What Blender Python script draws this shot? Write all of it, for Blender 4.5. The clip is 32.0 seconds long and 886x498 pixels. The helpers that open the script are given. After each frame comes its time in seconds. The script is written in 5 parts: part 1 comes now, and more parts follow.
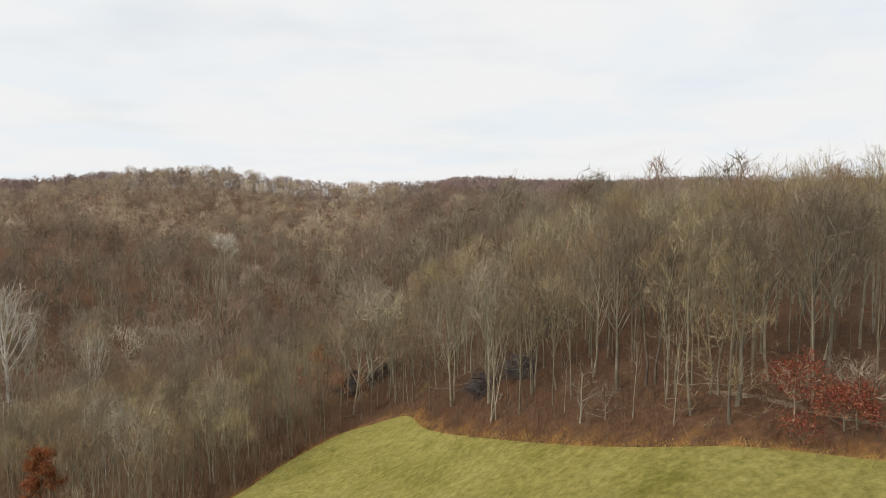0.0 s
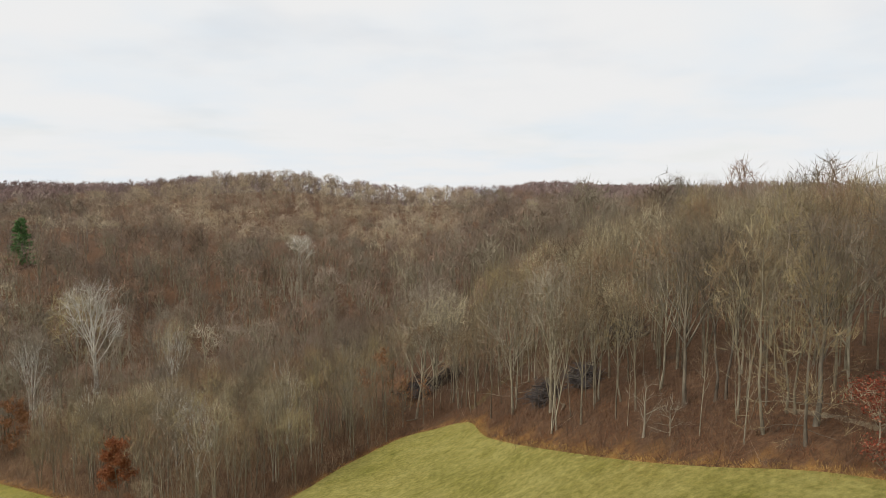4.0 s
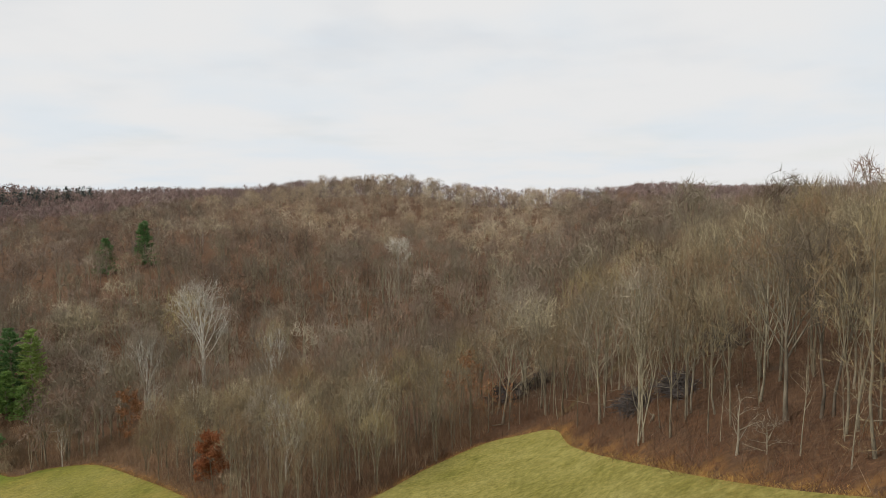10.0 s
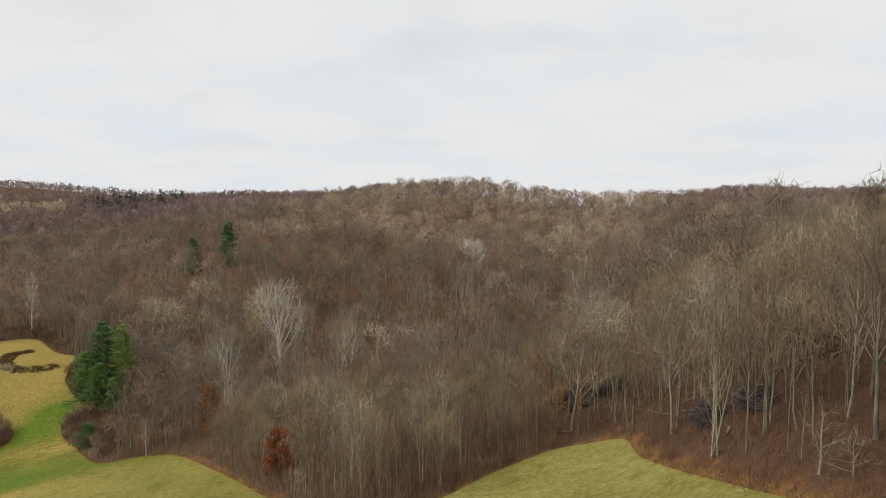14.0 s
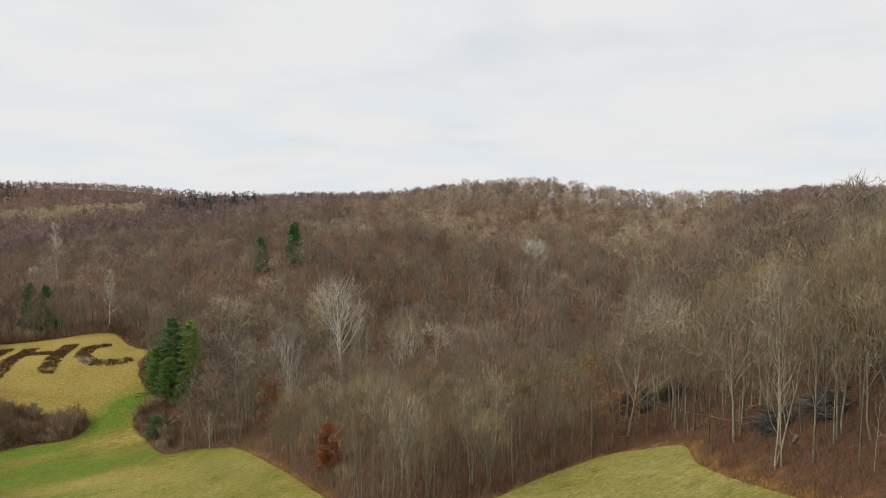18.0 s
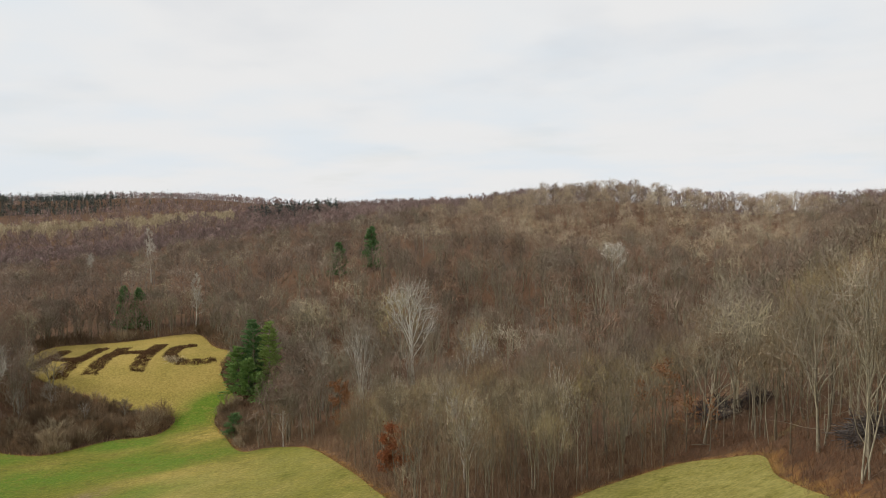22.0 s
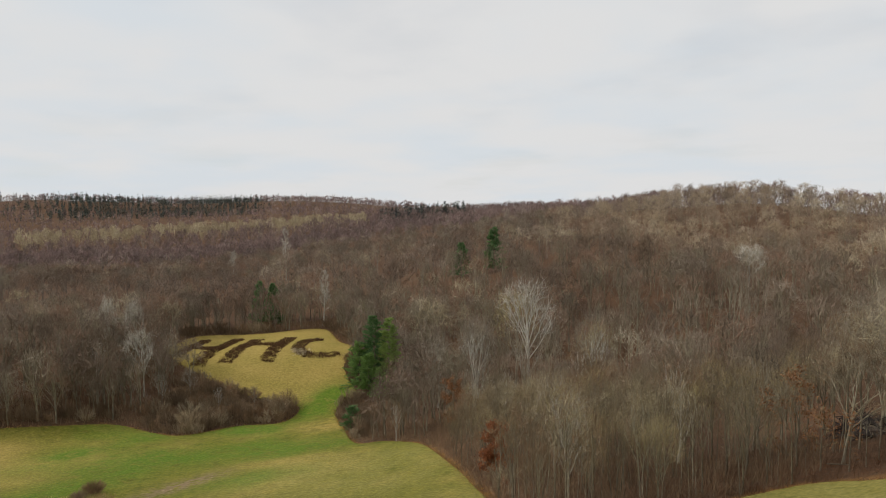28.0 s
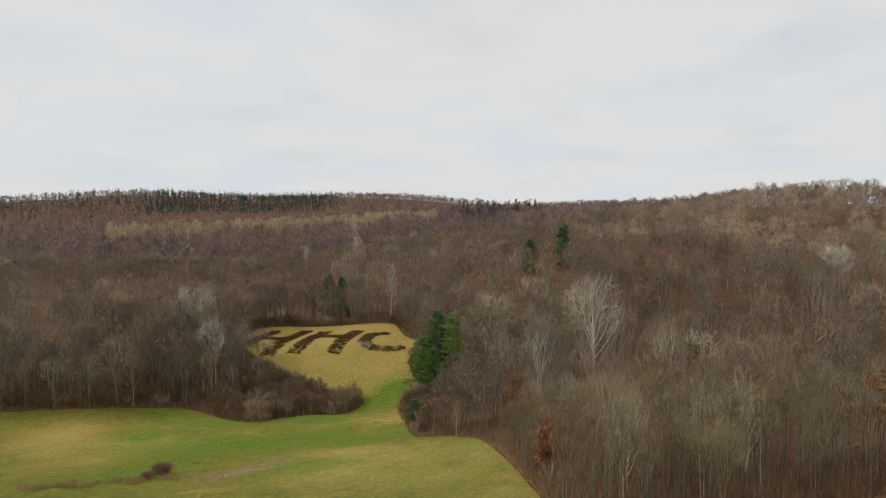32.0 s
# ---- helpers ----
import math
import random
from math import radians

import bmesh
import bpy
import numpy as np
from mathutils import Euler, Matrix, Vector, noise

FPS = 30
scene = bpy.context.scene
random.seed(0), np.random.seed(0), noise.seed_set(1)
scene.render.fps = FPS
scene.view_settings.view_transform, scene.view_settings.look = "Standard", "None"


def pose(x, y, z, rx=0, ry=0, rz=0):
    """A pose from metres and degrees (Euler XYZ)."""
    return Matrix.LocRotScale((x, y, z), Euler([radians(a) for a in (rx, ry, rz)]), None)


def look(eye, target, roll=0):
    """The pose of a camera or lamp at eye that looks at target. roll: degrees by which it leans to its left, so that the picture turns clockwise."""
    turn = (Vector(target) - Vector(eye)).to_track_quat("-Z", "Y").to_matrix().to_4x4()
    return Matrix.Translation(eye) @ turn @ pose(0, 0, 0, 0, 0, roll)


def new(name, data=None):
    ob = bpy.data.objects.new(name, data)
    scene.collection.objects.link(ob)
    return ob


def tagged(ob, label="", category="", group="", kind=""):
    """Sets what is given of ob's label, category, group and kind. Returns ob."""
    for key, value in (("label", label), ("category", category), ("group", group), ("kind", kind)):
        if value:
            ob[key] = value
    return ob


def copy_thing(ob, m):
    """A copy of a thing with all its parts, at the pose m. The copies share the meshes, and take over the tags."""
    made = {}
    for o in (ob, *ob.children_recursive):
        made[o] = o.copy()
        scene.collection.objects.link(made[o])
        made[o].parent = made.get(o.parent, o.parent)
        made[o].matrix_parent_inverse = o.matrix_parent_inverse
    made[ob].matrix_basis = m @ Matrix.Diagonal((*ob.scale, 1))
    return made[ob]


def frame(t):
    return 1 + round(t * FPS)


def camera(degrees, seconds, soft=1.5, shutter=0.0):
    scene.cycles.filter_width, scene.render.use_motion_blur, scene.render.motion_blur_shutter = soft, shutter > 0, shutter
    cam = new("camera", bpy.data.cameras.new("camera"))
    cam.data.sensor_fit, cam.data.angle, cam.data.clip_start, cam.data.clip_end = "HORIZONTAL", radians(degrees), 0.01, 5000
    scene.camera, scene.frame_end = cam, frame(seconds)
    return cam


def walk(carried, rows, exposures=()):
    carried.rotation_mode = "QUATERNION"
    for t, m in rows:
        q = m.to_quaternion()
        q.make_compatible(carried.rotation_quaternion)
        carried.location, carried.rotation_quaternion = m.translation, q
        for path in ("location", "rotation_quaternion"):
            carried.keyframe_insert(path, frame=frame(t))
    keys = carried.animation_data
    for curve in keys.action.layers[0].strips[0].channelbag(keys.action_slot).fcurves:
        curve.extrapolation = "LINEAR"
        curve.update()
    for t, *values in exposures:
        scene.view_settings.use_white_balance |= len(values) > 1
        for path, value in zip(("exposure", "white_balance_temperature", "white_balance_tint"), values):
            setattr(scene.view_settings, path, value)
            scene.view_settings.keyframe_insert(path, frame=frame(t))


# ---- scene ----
cam = camera(64.58, 32.0, soft=0.5)
PATH = [
    (0.0, 0.0, 0.0, 27.2, 84.9, 0.0, 0.0),
    (0.5, 0.17, 0.17, 27.17, 84.86, -0.09, 0.92),
    (1.0, 0.34, 0.34, 27.14, 84.91, -0.07, 1.72),
    (1.5, 0.51, 0.5, 27.1, 84.91, -0.09, 2.96),
    (2.0, 0.68, 0.67, 27.07, 84.94, -0.11, 3.75),
    (2.5, 0.85, 0.83, 27.04, 84.97, -0.11, 4.1),
    (3.0, 1.03, 0.99, 27.01, 85.08, -0.17, 4.91),
    (3.5, 1.2, 1.16, 26.98, 85.19, -0.21, 5.65),
    (5.5, 1.88, 1.82, 26.86, 85.46, -0.17, 7.58),
    (6.0, 2.04, 2.0, 26.82, 85.49, -0.21, 7.85),
    (6.5, 2.2, 2.17, 26.79, 85.5, -0.14, 8.23),
    (7.0, 2.35, 2.35, 26.75, 85.51, -0.15, 8.96),
    (7.5, 2.5, 2.53, 26.71, 85.52, -0.09, 9.92),
    (8.0, 2.65, 2.71, 26.67, 85.53, -0.05, 10.95),
    (8.5, 2.78, 2.89, 26.63, 85.53, -0.01, 12.03),
    (9.0, 2.92, 3.07, 26.59, 85.53, 0.06, 12.96),
    (9.5, 3.04, 3.26, 26.55, 85.53, 0.09, 13.75),
    (10.0, 3.16, 3.44, 26.51, 85.54, 0.25, 14.7),
    (10.5, 3.28, 3.62, 26.48, 85.55, 0.3, 16.01),
    (11.0, 3.39, 3.8, 26.44, 85.57, 0.42, 17.32),
    (11.5, 3.51, 3.99, 26.4, 85.6, 0.41, 18.04),
    (12.0, 3.62, 4.18, 26.36, 85.62, 0.44, 18.7),
    (12.5, 3.72, 4.37, 26.31, 85.64, 0.43, 19.21),
    (13.0, 3.83, 4.57, 26.26, 85.69, 0.37, 19.7),
    (13.5, 3.94, 4.77, 26.21, 85.76, 0.24, 20.32),
    (14.0, 4.05, 4.99, 26.15, 85.8, 0.22, 21.09),
    (14.5, 4.16, 5.21, 26.09, 85.83, 0.2, 21.55),
    (16.5, 4.62, 6.2, 25.75, 85.91, 0.24, 24.1),
    (17.0, 4.75, 6.47, 25.64, 85.95, 0.23, 24.9),
    (17.5, 4.88, 6.76, 25.52, 85.97, 0.3, 25.76),
    (18.0, 5.02, 7.06, 25.4, 85.98, 0.32, 26.53),
    (18.5, 5.15, 7.37, 25.26, 86.01, 0.33, 27.33),
    (19.0, 5.29, 7.69, 25.13, 86.03, 0.36, 28.06),
    (19.5, 5.43, 8.01, 24.99, 86.11, 0.46, 28.81),
    (20.0, 5.56, 8.34, 24.84, 86.17, 0.49, 29.82),
    (20.5, 5.7, 8.67, 24.69, 86.24, 0.58, 30.48),
    (21.0, 5.83, 9.01, 24.55, 86.35, 0.69, 31.32),
    (21.5, 5.95, 9.34, 24.4, 86.42, 0.85, 32.28),
    (22.0, 6.07, 9.67, 24.25, 86.56, 0.92, 33.1),
    (22.5, 6.18, 10.0, 24.1, 86.65, 0.94, 33.98),
    (23.0, 6.28, 10.32, 23.96, 86.74, 0.95, 35.17),
    (23.5, 6.37, 10.64, 23.82, 86.79, 0.99, 36.22),
    (24.0, 6.46, 10.96, 23.68, 86.87, 1.11, 37.15),
    (24.5, 6.53, 11.26, 23.55, 86.96, 1.08, 38.06),
    (25.0, 6.59, 11.57, 23.42, 86.99, 1.03, 39.28),
    (25.5, 6.64, 11.87, 23.29, 87.04, 0.95, 40.28),
    (27.5, 6.77, 13.09, 22.78, 87.07, 0.78, 42.84),
    (28.0, 6.79, 13.39, 22.65, 87.04, 0.73, 43.64),
    (28.5, 6.81, 13.69, 22.52, 87.02, 0.64, 44.39),
    (29.0, 6.83, 13.99, 22.4, 87.0, 0.6, 45.04),
    (29.5, 6.84, 14.29, 22.27, 86.98, 0.6, 45.5),
    (30.0, 6.86, 14.59, 22.14, 86.97, 0.5, 46.11),
    (30.5, 6.87, 14.89, 22.01, 86.98, 0.41, 46.84),
    (31.0, 6.89, 15.19, 21.89, 86.98, 0.3, 47.91),
    (31.5, 6.92, 15.49, 21.76, 86.96, 0.25, 48.72),
    (32.0, 6.94, 15.8, 21.63, 86.96, 0.17, 49.56),
]
walk(cam, [(t, pose(*p)) for t, *p in PATH], [(0.0, 0.16), (6.0, 0.07), (13.0, 0.02), (22.0, 0.05), (25.0, -0.06), (28.0, -0.12), (32.0, -0.12)])


# ---------------------------------------------------------------- light
def world_light():
    world = bpy.data.worlds.new("sky")
    scene.world = world
    world.use_nodes = True
    nt = world.node_tree
    nt.nodes.clear()
    n, l = nt.nodes.new, nt.links.new
    out, bg = n("ShaderNodeOutputWorld"), n("ShaderNodeBackground")
    sky = n("ShaderNodeTexSky")
    sky.sky_type, sky.sun_disc = "NISHITA", False
    sky.sun_elevation, sky.sun_rotation = radians(SUN_UP), radians(SUN_ROUND)
    dim = n("ShaderNodeVectorMath")
    dim.operation = "SCALE"
    dim.inputs["Scale"].default_value = 0.1
    l(sky.outputs[0], dim.inputs[0])
    # a cloud deck: the direction projected on a flat layer
    tc, sep = n("ShaderNodeTexCoord"), n("ShaderNodeSeparateXYZ")
    l(tc.outputs["Generated"], sep.inputs[0])
    up = n("ShaderNodeMath")
    up.operation, up.inputs[1].default_value = "MAXIMUM", 0.0
    l(sep.outputs["Z"], up.inputs[0])
    lift = n("ShaderNodeMath")
    lift.operation, lift.inputs[1].default_value = "ADD", 0.13
    l(up.outputs[0], lift.inputs[0])
    flat = n("ShaderNodeVectorMath")
    flat.operation = "DIVIDE"
    l(tc.outputs["Generated"], flat.inputs[0])
    l(lift.outputs[0], flat.inputs[1])
    def clouds(scale, detail, lo, hi, w):
        tex, ramp = n("ShaderNodeTexNoise"), n("ShaderNodeMapRange")
        tex.noise_dimensions = "4D"
        tex.inputs["Scale"].default_value, tex.inputs["Detail"].default_value, tex.inputs["W"].default_value = scale, detail, w
        tex.inputs["Roughness"].default_value = 0.5
        ramp.interpolation_type = "SMOOTHSTEP"
        ramp.inputs["From Min"].default_value, ramp.inputs["From Max"].default_value = lo, hi
        l(flat.outputs[0], tex.inputs["Vector"])
        l(tex.outputs["Fac"], ramp.inputs["Value"])
        return ramp.outputs[0]
    body, thin = clouds(0.9, 4, 0.33, 0.58, 1.7), clouds(1.3, 4, 0.50, 0.74, 6.0)
    deck = n("ShaderNodeMix")
    deck.data_type = "RGBA"
    deck.inputs["A"].default_value, deck.inputs["B"].default_value = (0.725, 0.77, 0.81, 1), (0.79, 0.79, 0.79, 1)
    l(body, deck.inputs["Factor"])
    gap = n("ShaderNodeMath")
    gap.operation, gap.inputs[1].default_value = "MULTIPLY", 0.13
    l(thin, gap.inputs[0])
    mix = n("ShaderNodeMix")
    mix.data_type = "RGBA"
    l(gap.outputs[0], mix.inputs["Factor"])
    l(deck.outputs["Result"], mix.inputs["A"])
    l(dim.outputs[0], mix.inputs["B"])
    l(mix.outputs["Result"], bg.inputs["Color"])
    bg.inputs["Strength"].default_value = SKY
    l(bg.outputs[0], out.inputs[0])
    lamp = bpy.data.lights.new("sun", "SUN")
    lamp.energy, lamp.angle, lamp.color = SUN, radians(12), (1.0, 0.95, 0.86)
    sun = new("sun", lamp)
    a, e = radians(SUN_ROUND), radians(SUN_UP)
    way = Vector((math.sin(a) * math.cos(e), math.cos(a) * math.cos(e), math.sin(e)))
    sun.matrix_world = look(way * 100, (0, 0, 0))


SUN_UP, SUN_ROUND, SUN, SKY = 38.0, 230.0, 2.15, 1.0
world_light()


# ---------------------------------------------------------------- materials
def material(name, rough=0.9):
    m = bpy.data.materials.new(name)
    m.use_nodes = True
    nt = m.node_tree
    nt.nodes["Principled BSDF"].inputs["Roughness"].default_value = rough
    nt.nodes["Principled BSDF"].inputs["Specular IOR Level"].default_value = 0.2
    return m, nt, nt.nodes["Principled BSDF"]


def noise_tex(nt, scale, detail=4.0, coord="Object", stretch=(1, 1, 1), rough=0.6):
    tc, mp, tex = (nt.nodes.new(k) for k in ("ShaderNodeTexCoord", "ShaderNodeMapping", "ShaderNodeTexNoise"))
    mp.inputs["Scale"].default_value = stretch
    tex.inputs["Scale"].default_value, tex.inputs["Detail"].default_value = scale, detail
    tex.inputs["Roughness"].default_value = rough
    nt.links.new(tc.outputs[coord], mp.inputs[0])
    nt.links.new(mp.outputs[0], tex.inputs["Vector"])
    return tex.outputs["Fac"]


def ramp(nt, fac, stops):
    r = nt.nodes.new("ShaderNodeValToRGB")
    el = r.color_ramp.elements
    while len(el) < len(stops):
        el.new(0.5)
    for e, (p, c) in zip(el, stops):
        e.position, e.color = p, (*c, 1)
    nt.links.new(fac, r.inputs[0])
    return r.outputs[0]


def blend(nt, fac, a, b, mode="MIX"):
    m = nt.nodes.new("ShaderNodeMix")
    m.data_type, m.blend_type = "RGBA", mode
    for sock, v in (("Factor", fac), ("A", a), ("B", b)):
        if isinstance(v, tuple):
            m.inputs[sock].default_value = (*v, 1)
        elif isinstance(v, float):
            m.inputs[sock].default_value = v
        else:
            nt.links.new(v, m.inputs[sock])
    return m.outputs["Result"]


def stepped(nt, fac, lo, hi):
    r = nt.nodes.new("ShaderNodeMapRange")
    r.interpolation_type = "SMOOTHSTEP"
    r.inputs["From Min"].default_value, r.inputs["From Max"].default_value = lo, hi
    nt.links.new(fac, r.inputs["Value"])
    return r.outputs[0]


def bump(nt, bsdf, fac, strength, dist):
    b = nt.nodes.new("ShaderNodeBump")
    b.inputs["Strength"].default_value, b.inputs["Distance"].default_value = strength, dist
    nt.links.new(fac, b.inputs["Height"])
    nt.links.new(b.outputs[0], bsdf.inputs["Normal"])


def tone_of(nt, stuff):
    """Each tree's own tone: the object's random number, or the number stored with the joined ones."""
    if not stuff:
        return nt.nodes.new("ShaderNodeObjectInfo").outputs["Random"]
    a = nt.nodes.new("ShaderNodeAttribute")
    a.attribute_name = "tone"
    return a.outputs["Fac"]


TWIG_TONES = [(0.0, (0.13, 0.098, 0.07)), (0.14, (0.20, 0.16, 0.118)), (0.26, (0.29, 0.19, 0.135)), (0.40, (0.25, 0.20, 0.14)),
              (0.52, (0.20, 0.182, 0.15)), (0.66, (0.33, 0.275, 0.19)), (0.80, (0.34, 0.295, 0.17)), (0.91, (0.42, 0.38, 0.29)), (1.0, (0.54, 0.50, 0.40))]
BARK_TONES = [(0.0, (0.22, 0.19, 0.155)), (0.3, (0.33, 0.305, 0.26)), (0.6, (0.27, 0.24, 0.19)), (0.85, (0.40, 0.375, 0.32)), (1.0, (0.50, 0.475, 0.41))]


def wood(name, tones, stuff, grain, deep=1.0):
    m, nt, b = material(name, 0.95)
    base = ramp(nt, tone_of(nt, stuff), tones)
    lo, hi = 1 - 0.5 * deep, 1 + 0.32 * deep
    fine = ramp(nt, noise_tex(nt, grain, 5, stretch=(1, 1, 0.3)), [(0.3, (lo, lo * 0.97, lo * 0.94)), (0.5, (0.93, 0.91, 0.88)), (0.7, (hi, hi * 0.98, hi * 0.94))])
    col = blend(nt, 1.0, base, fine, "MULTIPLY")
    nt.links.new(col, b.inputs["Base Color"])
    return m


def ground_material(name, stops, patch, spots=None, drift=None):
    m, nt, b = material(name, 1.0)
    fine = noise_tex(nt, 1.6, 8, rough=0.75)
    col = ramp(nt, fine, stops)
    broad = ramp(nt, noise_tex(nt, 0.045, 5), patch)
    col = blend(nt, 1.0, col, broad, "MULTIPLY")
    if spots:
        col = blend(nt, stepped(nt, noise_tex(nt, 0.35, 4), 0.55, 0.7), col, spots)
    if drift:
        a = nt.nodes.new("ShaderNodeAttribute")
        a.attribute_name = "drift"
        amount = nt.nodes.new("ShaderNodeMath")
        amount.operation = "MULTIPLY"
        nt.links.new(a.outputs["Fac"], amount.inputs[0])
        nt.links.new(stepped(nt, noise_tex(nt, 0.9, 6), 0.35, 0.6), amount.inputs[1])
        col = blend(nt, amount.outputs[0], col, drift)
    nt.links.new(col, b.inputs["Base Color"])
    bump(nt, b, fine, 0.9, 0.25)
    return m


LITTER = ground_material("leaf_litter", [(0.25, (0.045, 0.026, 0.016)), (0.5, (0.118, 0.067, 0.038)), (0.75, (0.22, 0.138, 0.08))],
                         [(0.3, (0.75, 0.75, 0.75)), (0.7, (1.2, 1.1, 1.0))], (0.10, 0.066, 0.042), (0.36, 0.18, 0.05))


def meadow_material():
    m, nt, b = material("mown_grass", 1.0)
    fine = noise_tex(nt, 1.1, 9, rough=0.8)
    streak = noise_tex(nt, 0.5, 5, stretch=(0.35, 1.6, 1))
    broad = noise_tex(nt, 0.03, 5)
    green = ramp(nt, fine, [(0.3, (0.103, 0.106, 0.012)), (0.52, (0.17, 0.164, 0.022)), (0.75, (0.262, 0.238, 0.044))])
    straw = ramp(nt, fine, [(0.3, (0.25, 0.175, 0.042)), (0.55, (0.385, 0.285, 0.078)), (0.75, (0.50, 0.385, 0.13))])
    lush = ramp(nt, fine, [(0.3, (0.062, 0.12, 0.008)), (0.5, (0.108, 0.175, 0.014)), (0.7, (0.18, 0.235, 0.028))])
    clump = noise_tex(nt, 0.28, 6, rough=0.7)
    patch = noise_tex(nt, 0.11, 5, rough=0.6)
    grain = ramp(nt, noise_tex(nt, 2.2, 4, rough=0.7), [(0.33, (0.84, 0.86, 0.82)), (0.5, (1.0, 1.0, 1.0)), (0.66, (1.17, 1.14, 1.1))])
    col = blend(nt, stepped(nt, broad, 0.45, 0.68), green, straw)
    col = blend(nt, 1.0, col, ramp(nt, clump, [(0.30, (0.64, 0.68, 0.58)), (0.5, (1.0, 1.0, 1.0)), (0.68, (1.26, 1.18, 1.12))]), "MULTIPLY")
    sun_dried = nt.nodes.new("ShaderNodeAttribute")
    sun_dried.attribute_name = "pale"
    pale = ramp(nt, fine, [(0.3, (0.26, 0.23, 0.058)), (0.55, (0.37, 0.325, 0.098)), (0.75, (0.47, 0.40, 0.15))])
    wet = nt.nodes.new("ShaderNodeAttribute")
    wet.attribute_name = "lush"
    dry = nt.nodes.new("ShaderNodeAttribute")
    dry.attribute_name = "dry"
    col = blend(nt, dry.outputs["Fac"], col, straw)
    soft = nt.nodes.new("ShaderNodeMath")
    soft.operation = "MULTIPLY"
    nt.links.new(wet.outputs["Fac"], soft.inputs[0])
    nt.links.new(stepped(nt, clump, 0.24, 0.54), soft.inputs[1])
    col = blend(nt, soft.outputs[0], col, lush)
    col = blend(nt, sun_dried.outputs["Fac"], col, blend(nt, stepped(nt, patch, 0.46, 0.66), blend(nt, stepped(nt, clump, 0.4, 0.95), pale, green), blend(nt, stepped(nt, clump, 0.2, 0.8), green, pale)))
    col = blend(nt, stepped(nt, streak, 0.50, 1.0), col, (0.25, 0.20, 0.045))
    bare = nt.nodes.new("ShaderNodeAttribute")
    bare.attribute_name = "mud"
    worn = nt.nodes.new("ShaderNodeMath")
    worn.operation = "MULTIPLY"
    nt.links.new(bare.outputs["Fac"], worn.inputs[0])
    nt.links.new(stepped(nt, noise_tex(nt, 0.7, 6, rough=0.7), 0.41, 0.53), worn.inputs[1])
    col = blend(nt, worn.outputs[0], col, ramp(nt, fine, [(0.3, (0.15, 0.10, 0.05)), (0.55, (0.27, 0.195, 0.11)), (0.75, (0.46, 0.37, 0.25))]))
    col = blend(nt, 1.0, col, grain, "MULTIPLY")
    nt.links.new(col, b.inputs["Base Color"])
    bump(nt, b, fine, 1.0, 0.35)
    return m


MEADOW = meadow_material()
BARK, BARK_ALL = wood("bark", [(a, (0.70 * r, 0.67 * g, 0.58 * b)) for a, (r, g, b) in BARK_TONES], False, 3.0), wood("bark_of_the_woods", [(a, (0.90 * r, 0.87 * g, 0.74 * b)) for a, (r, g, b) in BARK_TONES], True, 3.0)
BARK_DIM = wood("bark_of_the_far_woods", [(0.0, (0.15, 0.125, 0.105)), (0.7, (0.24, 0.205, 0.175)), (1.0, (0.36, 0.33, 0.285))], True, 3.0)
NEAR_TONES = [(a, (0.93 * r, 0.88 * g, 0.76 * b)) for a, (r, g, b) in TWIG_TONES]
TWIG = wood("twigs", NEAR_TONES, False, 0.5)
WOODS_TONES = [(0.0, (0.130, 0.095, 0.066)), (0.14, (0.225, 0.168, 0.132)), (0.26, (0.180, 0.160, 0.122)), (0.38, (0.31, 0.20, 0.14)), (0.50, (0.26, 0.208, 0.168)),
               (0.62, (0.26, 0.235, 0.165)), (0.74, (0.36, 0.295, 0.235)), (0.87, (0.42, 0.36, 0.235)), (1.0, (0.54, 0.49, 0.40))]
TWIG_ALL = wood("twigs_of_the_woods", WOODS_TONES, True, 0.2, 0.35)
# purple twig tips, with the haze of distance tinted into the base colour
TWIG_HAZED = wood("hazed_mauve_twigs_of_the_far_woods", [(0.0, (0.17, 0.128, 0.125)), (0.35, (0.27, 0.20, 0.19)), (0.6, (0.34, 0.245, 0.225)), (0.85, (0.37, 0.30, 0.26)), (1.0, (0.46, 0.40, 0.33))], True, 0.2, 0.35)


# ---------------------------------------------------------------- the lie of the land
def smooth(x, a, b):
    u = np.clip((np.asarray(x, float) - a) / (b - a), 0, 1)
    return u * u * (3 - 2 * u)


